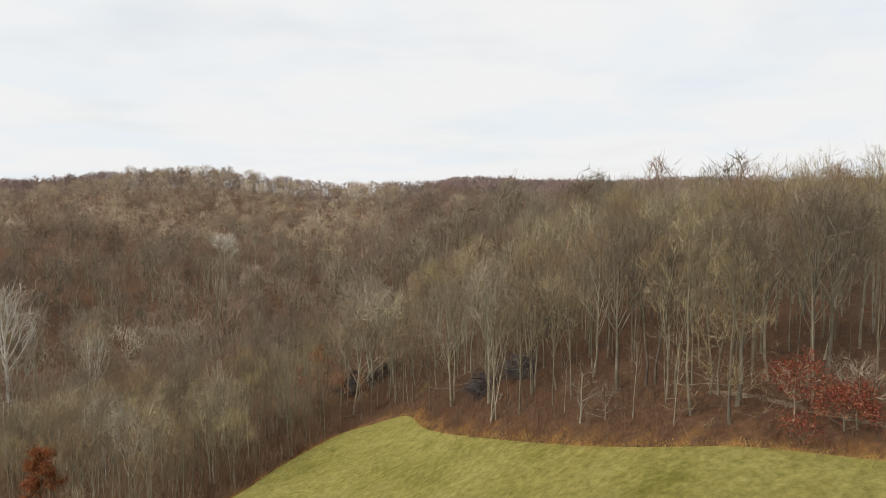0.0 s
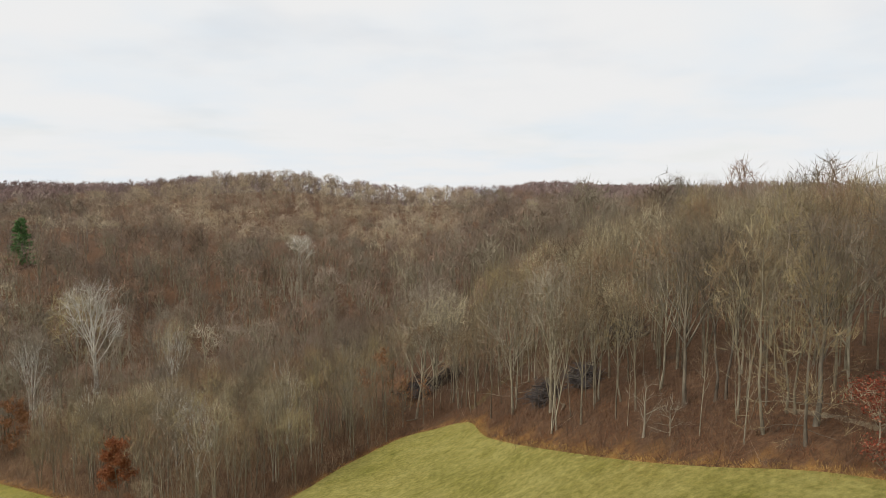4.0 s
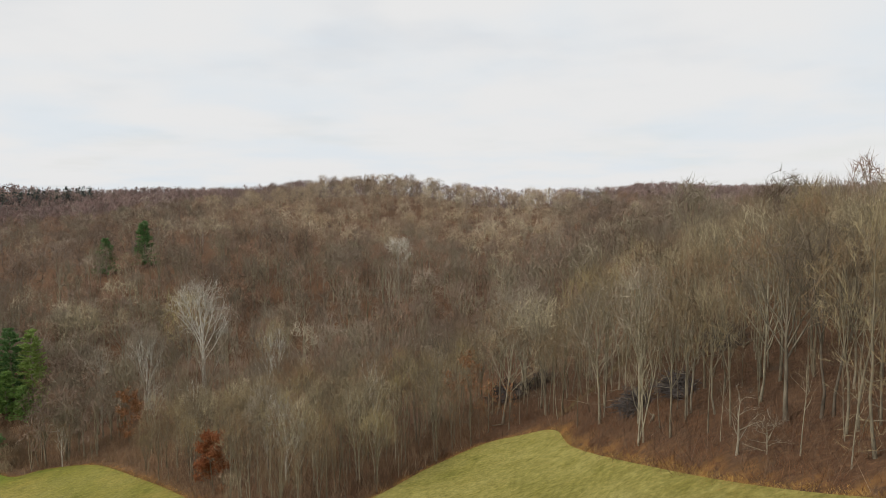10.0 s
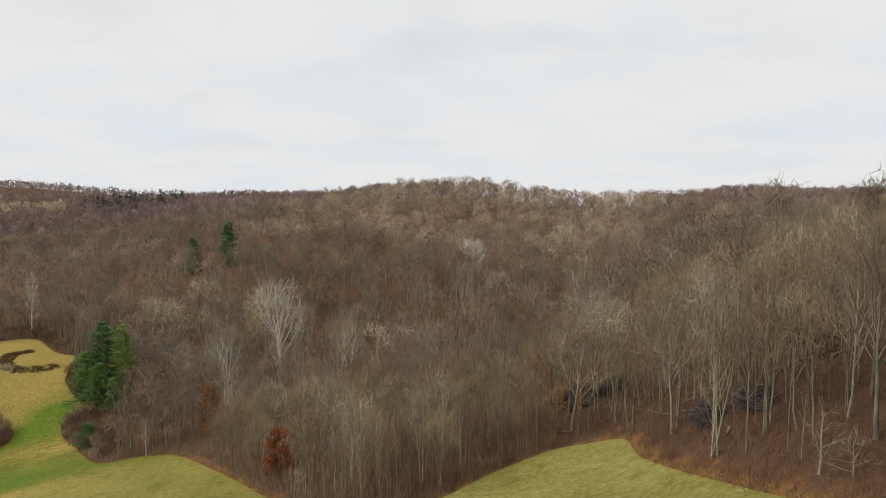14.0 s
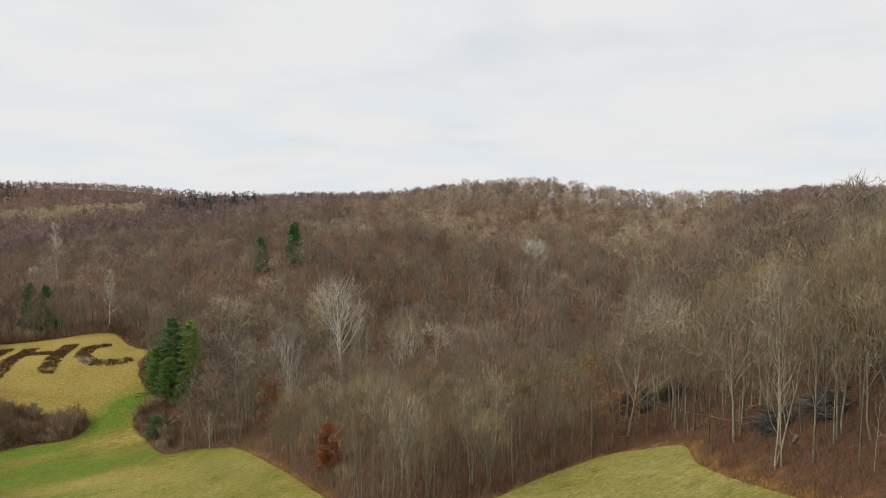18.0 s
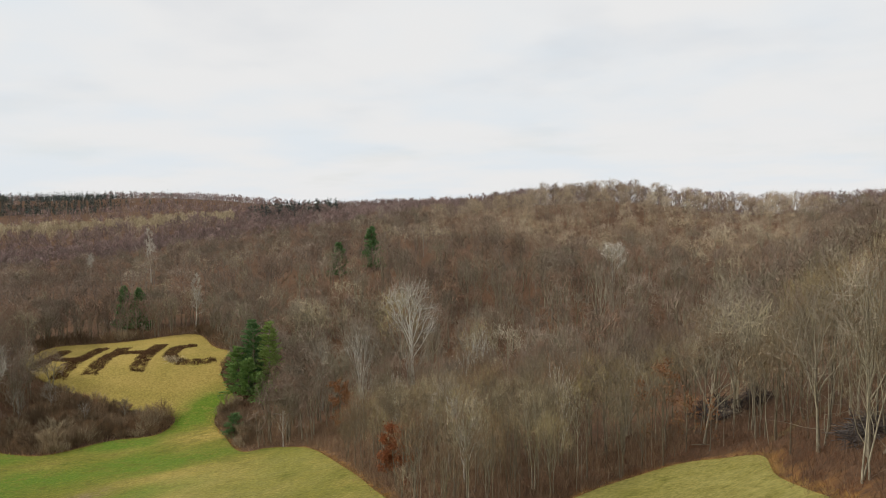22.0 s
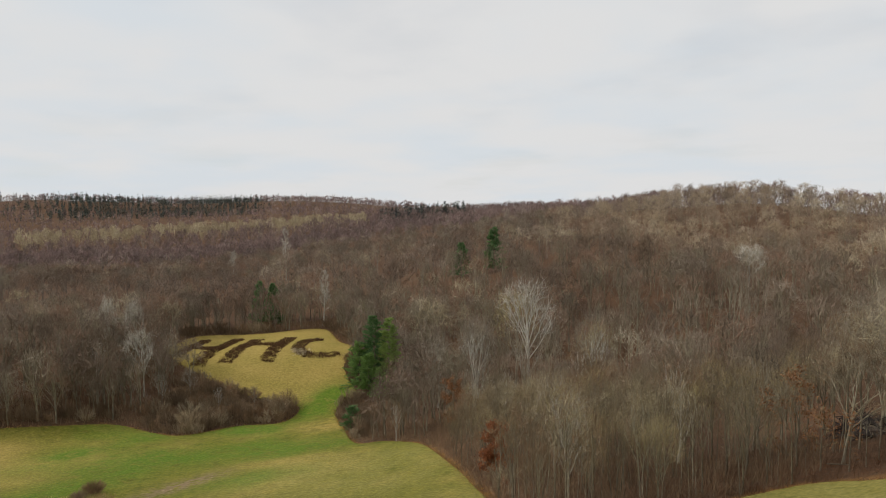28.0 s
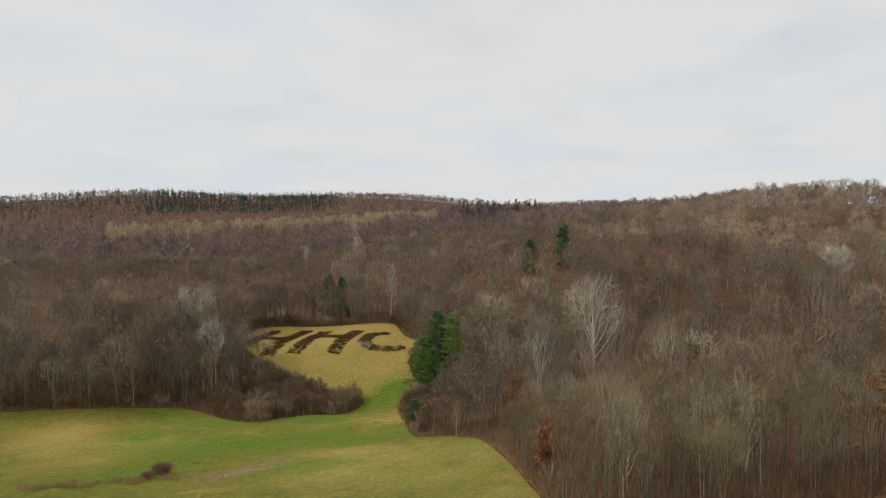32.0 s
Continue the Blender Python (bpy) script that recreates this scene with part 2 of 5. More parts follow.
def height(x, y):
    """The ground's height: a spur that falls from the east into a valley, and hills beyond."""
    x, y = np.asarray(x, float), np.asarray(y, float)
    r = np.hypot(x, y)
    az = np.degrees(np.arctan2(-x, y))
    east = 5 * np.logaddexp(0, (x + 4) / 5)
    west = east - (x + 4)
    z = (3 + 14 * smooth(r, 330, 110)) * np.tanh(0.75 * east / 17) - 40 * np.tanh(0.27 * west / 40)
    z -= 0.06 * np.clip(y - 80, -60, 100) * smooth(x, 30, -40)
    front = smooth(y, -200, 20)
    z += 16 * smooth(r, 192, 252) * smooth(az, 2, 22) * front
    s = 0.02 + 0.16 * np.exp(-((az - 36) / 17) ** 2)
    z += front * 45 * (1 - np.exp(-s * np.maximum(r - 250, 0) / 45))
    z += (8 + 52 * smooth(az, 40, 58)) * smooth(r, 800, 1500) * (0.85 + 0.15 * np.sin(az / 5))
    z += 33 * np.exp(-((az - 17) / 14) ** 2 - ((r - 600) / 190) ** 2)
    z += 12 * np.exp(-((az - 34) / 9) ** 2 - ((r - 320) / 65) ** 2)
    z += 6 * np.exp(-((az - 32) / 8) ** 2 - ((r - 182) / 36) ** 2)
    z += 9 * np.exp(-((az - 4.5) / 4) ** 2 - ((r - 520) / 150) ** 2)
    z += smooth(az, 40, 54) * (9 * np.exp(-((r - 520 - 2 * az) / 60) ** 2) - 9 * np.exp(-((r - 700) / 70) ** 2) + 5 * np.exp(-((r - 380) / 40) ** 2))
    hump = 0.5 * np.sin(x / 23 + 1) * np.cos(y / 31) + 0.35 * np.sin(x / 9.0 + y / 13)
    z -= 90 * smooth(r, 1620, 2600)
    far = smooth(r, 260, 700)
    z += hump + far * (5 * np.sin(x / 95 + 0.7) * np.cos(y / 120) + 3 * np.sin(x / 47 - y / 60))
    return z


def mesh_object(name, verts, faces, mat, parent=None, attrs=()):
    me = bpy.data.meshes.new(name)
    verts, faces = np.asarray(verts, np.float32), np.asarray(faces, np.int32)
    k = faces.shape[1]
    me.vertices.add(len(verts))
    me.vertices.foreach_set("co", verts.ravel())
    me.loops.add(faces.size)
    me.loops.foreach_set("vertex_index", faces.ravel())
    me.polygons.add(len(faces))
    me.polygons.foreach_set("loop_start", np.arange(0, faces.size, k, dtype=np.int32))
    for key, values in attrs:
        at = me.attributes.new(key, "FLOAT", "POINT")
        at.data.foreach_set("value", np.asarray(values, np.float32))
    me.update(calc_edges=True)
    me.materials.append(mat)
    ob = new(name, me)
    ob.parent = parent
    return ob


def graded(lo, hi, fine_lo, fine_hi, step, grow=1.10, most=120.0):
    mid = list(np.arange(fine_lo, fine_hi + step, step))
    for sign, end in ((1, hi), (-1, lo)):
        s, v = step, mid[-1] if sign > 0 else mid[0]
        extra = []
        while (v - end) * sign < 0:
            s = min(s * grow, most)
            v += sign * s
            extra.append(v)
        mid = mid + extra if sign > 0 else extra[::-1] + mid
    return np.array(mid)


# ---------------------------------------------------------------- meadow
from mathutils.geometry import delaunay_2d_cdt

# outlines of the open grass, as corner points of smooth curves (x, y)
EDGE_EAST = [(40, 20), (24, 31), (17, 38.5), (12.5, 43), (8.3, 49), (3, 59), (-1.6, 69), (-4.1, 77.6), (-8.3, 80.6), (-12.8, 81.2), (-17.6, 75.4), (-20.8, 67.7), (-27, 58),
             (-34, 60), (-41, 70)]
EDGE_WEST = [(-48, 76), (-64, 89), (-88, 106), (-101, 108), (-107, 105), (-129, 119), (-151, 134), (-153, 143), (-167, 150), (-172, 154), (-180, 165),
             (-193, 168), (-217, 178.5), (-230, 163), (-243, 141), (-228, 123), (-213, 115), (-197, 115.5), (-186, 118), (-175, 121), (-163.5, 128),
             (-158, 126), (-154, 117), (-159, 108), (-158, 95), (-162, 90), (-176, 88.5), (-185, 84), (-193, 69), (-204, 44), (-225, 0)]
EDGE_BACK = [(-240, -60), (-150, -110), (-40, -110), (30, -80), (60, -20)]


def spline(points, n=8, closed=True):
    p = np.array(points, float)
    out = []
    for i in range(len(p) if closed else len(p) - 1):
        a, b, c, d = (p[(i + k) % len(p)] for k in (-1, 0, 1, 2))
        for u in np.linspace(0, 1, n, endpoint=False):
            out.append(0.5 * (2 * b + (c - a) * u + (2 * a - 5 * b + 4 * c - d) * u ** 2 + (3 * b - a - 3 * c + d) * u ** 3))
    return np.array(out)


OUTLINE = spline(EDGE_EAST + EDGE_WEST + EDGE_BACK, 7)


def inside(x, y, loop=OUTLINE):
    x, y = np.asarray(x, float), np.asarray(y, float)
    odd = np.zeros(x.shape, bool)
    for (x0, y0), (x1, y1) in zip(loop, np.roll(loop, -1, 0)):
        cross = (y0 > y) != (y1 > y)
        odd ^= cross & (x < (x1 - x0) * (y - y0) / (y1 - y0 + 1e-12) + x0)
    return odd


def nearest_edge(x, y, loop=OUTLINE):
    """Distance to the outline and the nearest point on it."""
    q = np.stack([np.ravel(x), np.ravel(y)], 1)
    best, spot = np.full(len(q), 1e9), np.zeros_like(q)
    for a, b in zip(loop, np.roll(loop, -1, 0)):
        d = b - a
        u = np.clip(((q - a) @ d) / (d @ d + 1e-12), 0, 1)
        s = a + u[:, None] * d
        m = np.hypot(*(q - s).T)
        k = m < best
        best[k], spot[k] = m[k], s[k]
    return best, spot


def build_ground():
    xs, ys = graded(-4500, 4500, -320, 60, 2.2), graded(-4500, 4500, 15, 260, 2.2)
    gx, gy = np.meshgrid(xs, ys)
    gz = height(gx, gy)
    field = (np.hypot(gx + 90, gy - 30) < 280)
    px, py = gx[field], gy[field]
    near = nearest_edge(px, py)[0]
    under = np.where(inside(px, py), np.minimum(0.6, 0.25 + 0.35 * near), np.maximum(0, 0.25 - 0.1 * near))
    gz[field] -= under
    verts = np.stack([gx, gy, gz], -1).reshape(-1, 3)
    i = np.arange(len(xs) * len(ys)).reshape(len(ys), len(xs))
    faces = np.stack([i[:-1, :-1], i[:-1, 1:], i[1:, 1:], i[1:, :-1]], -1).reshape(-1, 4)
    drift = np.zeros(gx.shape)
    drift[field] = smooth(near, 1.7, 0.3) * smooth(px, -130, -60)
    ob = mesh_object("ground", verts, faces, LITTER, None, (("drift", drift.ravel()),))
    ob.data.polygons.foreach_set("use_smooth", np.ones(len(faces), bool))
    tagged(ob, "forest floor covered in brown leaf litter", "ground", kind="structure")


build_ground()


def build_meadow():
    xs, ys = graded(-250, 70, -232, 30, 1.4), graded(-115, 190, 25, 182, 1.4)
    gx, gy = np.meshgrid(xs, ys)
    keep = inside(gx, gy)
    x, y = gx[keep], gy[keep]
    d = nearest_edge(x, y)[0]
    x, y = x[d > 0.7], y[d > 0.7]
    rim = spline(EDGE_EAST + EDGE_WEST + EDGE_BACK, 14)
    pts = [Vector(p) for p in np.concatenate([rim, np.stack([x, y], 1)])]
    n = len(rim)
    got = delaunay_2d_cdt(pts, [(k, (k + 1) % n) for k in range(n)], [], 1, 1e-5)
    x, y = np.array([p.x for p in got[0]]), np.array([p.y for p in got[0]])
    faces = np.array(got[2])
    z = height(x, y) + 0.10
    # damp, greener hollows along the foot of the slope, and the dry upper field
    def spots(places, far):
        return sum(s * np.exp(-(np.hypot(x - px, y - py) / (far * q)) ** 2) for px, py, s, q in places)
    hollow = np.hypot(x + 140, y - 103)
    line = np.abs((y - 60) - (x + 150) * 1.2) / 1.56
    lush = 0.45 * np.exp(-(line / 12) ** 2) * smooth(hollow, 85, 30) + 0.8 * np.exp(-((x - 24) / 5) ** 2 - ((y - 28) / 6) ** 2)
    lush += spots([(-183, 84, 0.8, 1.3), (-164, 87, 0.9, 1), (-157, 105, 0.8, 1.1), (-155, 125, 0.9, 1), (-156, 136, 0.9, 1), (-159, 143, 0.6, 1),
                   (-149, 109, 0.7, 1), (-162, 69, 0.8, 1.2), (-142, 78, 0.7, 1.4), (-130, 62, 0.7, 1.2), (-124, 50, 0.7, 1.2), (-118, 95, 0.8, 1.2), (-96, 75, 0.8, 1.3), (-134, 98, 0.6, 1.3)], 7)
    dry = smooth(np.hypot(x + 205, y - 145), 62, 38) + spots([(-182, 56, 0.9, 1.4), (-156, 61, 0.8, 1), (-167, 49, 0.9, 1.3), (-142, 52, 0.7, 1.2), (-112, 84, 0.6, 1)], 8)
    mud = np.exp(-((np.abs((x + 108) + 0.3 * (y - 67))) / 4.2) ** 2 - ((y - 68) / 9) ** 2)
    wob = 0.5 + 0.5 * np.sin(x * 0.31 + 2 * np.sin(y * 0.17)) * np.sin(y * 0.27 + 1.3 * np.sin(x * 0.13))
    ob = mesh_object("meadow", np.stack([x, y, z], 1), faces, MEADOW, None,
                     (("lush", np.clip(lush * (0.75 + 0.75 * wob), 0, 1)), ("dry", np.clip(dry * (0.6 + 0.4 * wob), 0, 1)),
                      ("mud", np.clip(1.3 * mud, 0, 1)),
                      ("pale", np.clip(smooth(x, -62, -36) * (0.75 + 0.25 * wob) * smooth(x, 26, 20) + 0.45 * smooth(np.hypot(x + 78, y - 88), 34, 14), 0, 1))))
    ob.data.polygons.foreach_set("use_smooth", np.ones(len(faces), bool))
    tagged(ob, "mown yellow-green meadow with damp green streaks", "meadow", kind="structure")


build_meadow()


# ---------------------------------------------------------------- trees
class Soup:
    """Triangles gathered in arrays, with a material slot for each."""

    def __init__(self):
        self.v, self.f, self.s, self.n = [], [], [], 0

    def add(self, v, f, slot=0):
        self.v.append(np.asarray(v, float))
        self.f.append(np.asarray(f, int) + self.n)
        self.s.append(np.full(len(f), slot))
        self.n += len(v)

    def arrays(self):
        return np.concatenate(self.v), np.concatenate(self.f), np.concatenate(self.s)


def tube(soup, pts, radii, sides, slot=0):
    pts = np.asarray(pts, float)
    k = len(pts)
    way = np.gradient(pts, axis=0)
    way /= np.linalg.norm(way, axis=1)[:, None] + 1e-9
    ref = np.array([1.0, 0, 0]) if abs(way[:, 2]).mean() > 0.8 else np.array([0, 0, 1.0])
    a = np.cross(way, ref)
    a /= np.linalg.norm(a, axis=1)[:, None] + 1e-9
    b = np.cross(way, a)
    ang = np.arange(sides) * 2 * np.pi / sides
    v = pts[:, None] + np.asarray(radii)[:, None, None] * (np.cos(ang)[None, :, None] * a[:, None] + np.sin(ang)[None, :, None] * b[:, None])
    i = np.arange(k * sides).reshape(k, sides)
    j = np.roll(i, -1, 1)
    f = np.concatenate([np.stack([i[:-1], j[:-1], j[1:]], -1).reshape(-1, 3), np.stack([i[:-1], j[1:], i[1:]], -1).reshape(-1, 3)])
    soup.add(v.reshape(-1, 3), f, slot)


def sprays(soup, rng, roots, ways, lengths, width, slot=1):
    """Thin tapering twigs, one triangle each."""
    n = len(roots)
    side = np.cross(ways, rng.normal(size=(n, 3)))
    side /= np.linalg.norm(side, axis=1)[:, None] + 1e-9
    w = (width * rng.uniform(0.7, 1.3, n))[:, None]
    v = np.stack([roots - side * w / 2, roots + side * w / 2, roots + ways * lengths[:, None]], 1).reshape(-1, 3)
    soup.add(v, np.arange(3 * n).reshape(n, 3), slot)


def unit(v):
    return v / (np.linalg.norm(v, axis=-1, keepdims=True) + 1e-9)


def bare_tree(seed, tall, first, limbs, lean, reach, subs, fines, twigs, width, sides=(6, 4, 3), stems=1, girth=1.0, low=0.5, fuzz=1.0):
    """A leafless tree: a tapered trunk, limbs that rise from it, branches and two grades of fine twigs. Slots: 0 bark, 1 twigs."""
    rng = np.random.RandomState(seed)
    wood_, fine = Soup(), Soup()
    for s in range(stems):
        h = tall * (1 if s == 0 else rng.uniform(0.75, 0.95))
        out = np.zeros(3) if stems == 1 else np.array([math.cos(s * 2.4), math.sin(s * 2.4), 0]) * rng.uniform(0.08, 0.16)
        k = 8 if sides[0] > 4 else 4
        u = np.linspace(0, 1, k)
        bend = np.cumsum(rng.normal(0, 0.014, (k, 2)), 0) * h * 0.5
        trunk = np.stack([bend[:, 0] + out[0] * h * u, bend[:, 1] + out[1] * h * u, u * h * 0.82], 1)
        trunk[0, :2] = out[:2] * 0.4
        r0 = (0.0062 * h + 0.02) * girth
        rad = r0 * (1 - u) ** 0.8 + 0.012
        rad[0] *= 1.4
        tube(wood_, trunk, rad, sides[0])
        for i in range(limbs):
            q = min(first + (1 - first) * ((i + rng.uniform(0, 0.9)) / limbs) ** 0.9, 0.97)
            root = np.array([np.interp(q, u, trunk[:, c]) for c in range(3)])
            az = i * 2.4 + rng.uniform(-0.6, 0.6)
            tilt = radians(lean) * rng.uniform(0.7, 1.25) * (1.2 - 0.6 * q)
            ln = h * reach * rng.uniform(0.75, 1.15) * (1.15 - 0.6 * (q - first) / (1 - first))
            if q < first + 0.15 and rng.rand() < low:
                tilt, ln = tilt * 1.6, ln * 0.75
            d = np.array([math.cos(az) * math.sin(tilt), math.sin(az) * math.sin(tilt), math.cos(tilt)])
            m = 4 if sides[2] >= 3 else 2
            pts = [root]
            for j in range(m):
                d = unit(d + rng.normal(0, 0.19, 3) + np.array([0, 0, 0.12]))
                pts.append(pts[-1] + d * ln / m)
            pts = np.array(pts)
            r1 = max(0.016, float(np.interp(q, u, rad)) * 0.62 * min(1.0, 13 / limbs))
            tube(wood_, pts, r1 * np.linspace(1, 0.22, m + 1), sides[1])
            axis = unit(pts[-1] - pts[0])
            for j in range(subs):
                p = rng.uniform(0.2, 1.0) if j else 1.0
                at = np.array([np.interp(p * m, np.arange(m + 1), pts[:, c]) for c in range(3)])
                w = unit(axis * 0.9 + rng.normal(0, 0.5, 3) + np.array([0, 0, 0.3]))
                l2 = ln * rng.uniform(0.3, 0.55) * (1.2 - 0.5 * p)
                end = at + w * l2
                r2 = max(0.010, r1 * 0.3)
                if sides[2] >= 3:
                    tube(wood_, [at, (at + end) / 2 + rng.normal(0, 0.06, 3) * l2, end], [r2, r2 * 0.7, r2 * 0.3], 3)
                else:
                    sprays(wood_, rng, at[None], w[None], np.array([l2]), max(r2 * 2.2, width * 0.8), 0)
                t = rng.uniform(0.25, 1.0, fines)[:, None]
                fw = unit(w + rng.normal(0, 0.45 * fuzz, (fines, 3)) + np.array([0, 0, 0.2]))
                fl = l2 * rng.uniform(0.45, 0.85, fines) + 0.3
                fr = at + (end - at) * t
                sprays(fine, rng, fr, fw, fl, width * 1.5)
                n = fines * twigs
                pick = np.repeat(np.arange(fines), twigs)
                t = rng.uniform(0.15, 1.0, n)[:, None]
                tw = unit(fw[pick] + rng.normal(0, 0.5 * fuzz, (n, 3)) + np.array([0, 0, 0.15]))
                sprays(fine, rng, fr[pick] + fw[pick] * fl[pick][:, None] * t, tw, fl[pick] * rng.uniform(0.3, 0.65, n) + 0.15, width)
    top = max(v[:, 2].max() for v in fine.v)
    for soup in (wood_, fine):
        soup.v = [v * np.array([1.0, 1.0, tall / top]) for v in soup.v]
    return wood_, fine


def crown_tree(seed, tall, wide, base, mains, subs, fines, twigs, width, girth=1.0, stems=1, sides=(6, 4, 3), fork=0.75, lobes=0.2, rise=0.35, flat=0.45, lean=0.0):
    """A leafless tree with a rounded crown: limbs leave the trunk steeply and arch outwards, branches, fine branches and twigs fan out
    to a domed, lobed surface. wide: the crown's radius; base: the crown's foot as a share of the height. Slots: 0 bark, 1 twigs."""
    rng = np.random.RandomState(seed)
    wood_, fine = Soup(), Soup()
    zc = tall * (base + flat * (1 - base))
    def shell(d, k):
        up = np.where(d[..., 2:] > 0, tall - zc, zc - base * tall)
        return np.concatenate([d[..., :2] * wide, d[..., 2:] * up], -1) * k + np.array([lean * tall, 0, zc])
    for st in range(stems):
        off = np.array([math.cos(st * 2.1 + seed), math.sin(st * 2.1 + seed), 0.0]) * (0.0 if stems == 1 else 0.42 * wide)
        k = 7 if sides[0] > 4 else 4
        u = np.linspace(0, 1, k)
        sway = np.cumsum(rng.normal(0, 0.012, (k, 2)), 0) * tall * 0.5
        top = tall * rng.uniform(0.78, 0.86)
        trunk = np.stack([sway[:, 0] + off[0] * u ** 1.2 + lean * tall * u, sway[:, 1] + off[1] * u ** 1.2, u * top], 1)
        trunk[0, :2] = off[:2] * 0.25
        r0 = (0.0075 * tall + 0.02) * girth * (1.0 if stems == 1 else 0.8)
        rad = r0 * (1 - u) ** 0.75 + 0.012
        rad[0] *= 1.35
        tube(wood_, trunk, rad, sides[0])
        for i in range(mains):
            e = (i + rng.uniform(0.2, 0.8)) / mains
            az = i * 2.4 + rng.uniform(-0.5, 0.5) + st
            el = radians(-28 + 112 * e ** 0.8)
            d = np.array([math.cos(az) * math.cos(el), math.sin(az) * math.cos(el), math.sin(el)])
            if stems > 1:
                d = unit(d + off / wide * 0.9)
            lobe = rng.uniform(1 - lobes, 1 + 0.6 * lobes)
            end = shell(d, 0.62 * lobe)
            z0 = tall * base * fork + (0.72 * top - tall * base * fork) * e * 0.9
            root = np.array([np.interp(z0, trunk[:, 2], trunk[:, c]) for c in range(3)])
            mid = root + (end - root) * 0.45 + np.array([0, 0, rise * np.linalg.norm((end - root)[:2]) * 0.45]) + rng.normal(0, 0.02, 3) * tall
            r1 = max(0.014, float(np.interp(z0, trunk[:, 2], rad)) * rng.uniform(0.5, 0.75))
            t = np.linspace(0, 1, 5 if sides[2] >= 3 else 3)[:, None]
            arc = root * (1 - t) ** 2 + 2 * mid * t * (1 - t) + end * t * t
            arc[1:-1] += rng.normal(0, 0.006, (len(t) - 2, 3)) * tall
            if sides[1] >= 3:
                tube(wood_, arc, r1 * np.linspace(1, 0.35, len(t)), sides[1])
            else:
                sprays(wood_, rng, arc[:1], unit(arc[-1:] - arc[:1]), np.linalg.norm(arc[-1:] - arc[:1], axis=1), r1 * 2.2, 0)
            # branches
            p = rng.uniform(0.35, 1.0, subs)
            p[0] = 1.0
            at = np.stack([np.interp(p, t[:, 0], arc[:, c]) for c in range(3)], 1)
            sd = unit(d + rng.normal(0, 0.42, (subs, 3)))
            tip = shell(sd, lobe * rng.uniform(0.78, 0.95, subs)[:, None])
            r2 = max(0.010, r1 * 0.45)
            bow = (at + tip) / 2 + np.array([0, 0, 0.10]) * np.linalg.norm(tip - at, axis=1)[:, None] + rng.normal(0, 0.012, (subs, 3)) * tall
            for a, b, c in zip(at, bow, tip):
                if sides[2] >= 3:
                    tube(wood_, [a, b, c], [r2, r2 * 0.7, r2 * 0.3], 3)
                else:
                    sprays(wood_, rng, a[None], unit(c - a)[None], np.array([np.linalg.norm(c - a)]), max(2.4 * r2, width * 1.8), 0)
            # fine branches
            j = np.repeat(np.arange(subs), fines)
            q = rng.uniform(0.25, 1.0, len(j))[:, None]
            fr = np.where(q < 0.5, at[j] + (bow - at)[j] * q * 2, bow[j] + (tip - bow)[j] * (q * 2 - 1))
            fd = unit(sd[j] + rng.normal(0, 0.34, (len(j), 3)))
            ft = shell(fd, lobe * rng.uniform(0.82, 1.06, len(j))[:, None])
            fw = unit(ft - fr + np.array([0, 0, 0.06 * tall]))
            fl = np.clip(np.linalg.norm(ft - fr, axis=1), 0.05 * tall, 0.24 * tall)
            sprays(fine, rng, fr, fw, fl, width * 1.8)
            if twigs:
                m = np.repeat(np.arange(len(j)), twigs)
                q = rng.uniform(0.2, 1.0, len(m))[:, None]
                tw = unit(fw[m] + rng.normal(0, 0.40, (len(m), 3)) + np.array([0, 0, 0.2]))
                sprays(fine, rng, fr[m] + fw[m] * fl[m][:, None] * q, tw, fl[m] * rng.uniform(0.28, 0.6, len(m)) + 0.012 * tall, width)
    top = max(v[:, 2].max() for v in fine.v)
    for soup in (wood_, fine):
        soup.v = [v * np.array([1.0, 1.0, tall / top]) for v in soup.v]
    return wood_, fine


def thing(name, label, category, group=""):
    return tagged(new(name), label, category, group)


def soup_part(name, soup, mats, parent, label="", smooth_faces=False):
    v, f, s = soup.arrays()
    ob = mesh_object(name, v, f, mats[0], parent)
    for m in mats[1:]:
        ob.data.materials.append(m)
    if len(mats) > 1:
        ob.data.polygons.foreach_set("material_index", s.astype(np.int32))
    if smooth_faces:
        ob.data.polygons.foreach_set("use_smooth", np.ones(len(f), bool))
    if label:
        tagged(ob, label)
    return ob


def tree_thing(name, label, grown, bark=BARK, twig=TWIG, group=""):
    ob = thing(name, label, "tree", group)
    soup_part("trunk", grown[0], [bark], ob, smooth_faces=True)
    soup_part("crown", grown[1], [twig], ob)
    return ob


PALE_BARK = wood("pale_bark", [(0.0, (0.26, 0.232, 0.175)), (1.0, (0.36, 0.325, 0.255))], False, 3.0)
WHITE_BARK = wood("white_bark", [(0.0, (0.46, 0.44, 0.39)), (1.0, (0.62, 0.60, 0.54))], False, 3.0)
PALE_TWIG = wood("pale_twigs", [(0.0, (0.46, 0.43, 0.38)), (1.0, (0.58, 0.55, 0.48))], False, 0.5)
BEECH_BARK = wood("beech_bark", [(0.0, (0.27, 0.24, 0.175)), (1.0, (0.34, 0.305, 0.23))], False, 3.0)
GREY_BARK = wood("grey_bark", [(0.0, (0.27, 0.25, 0.21)), (1.0, (0.37, 0.345, 0.295))], False, 3.0)
DARK_BARK = wood("dark_bark", [(0.0, (0.13, 0.11, 0.085)), (1.0, (0.20, 0.175, 0.135))], False, 3.0)
DARK_TWIG = wood("dark_twigs", [(0.0, (0.15, 0.12, 0.09)), (1.0, (0.22, 0.18, 0.14))], False, 0.5)
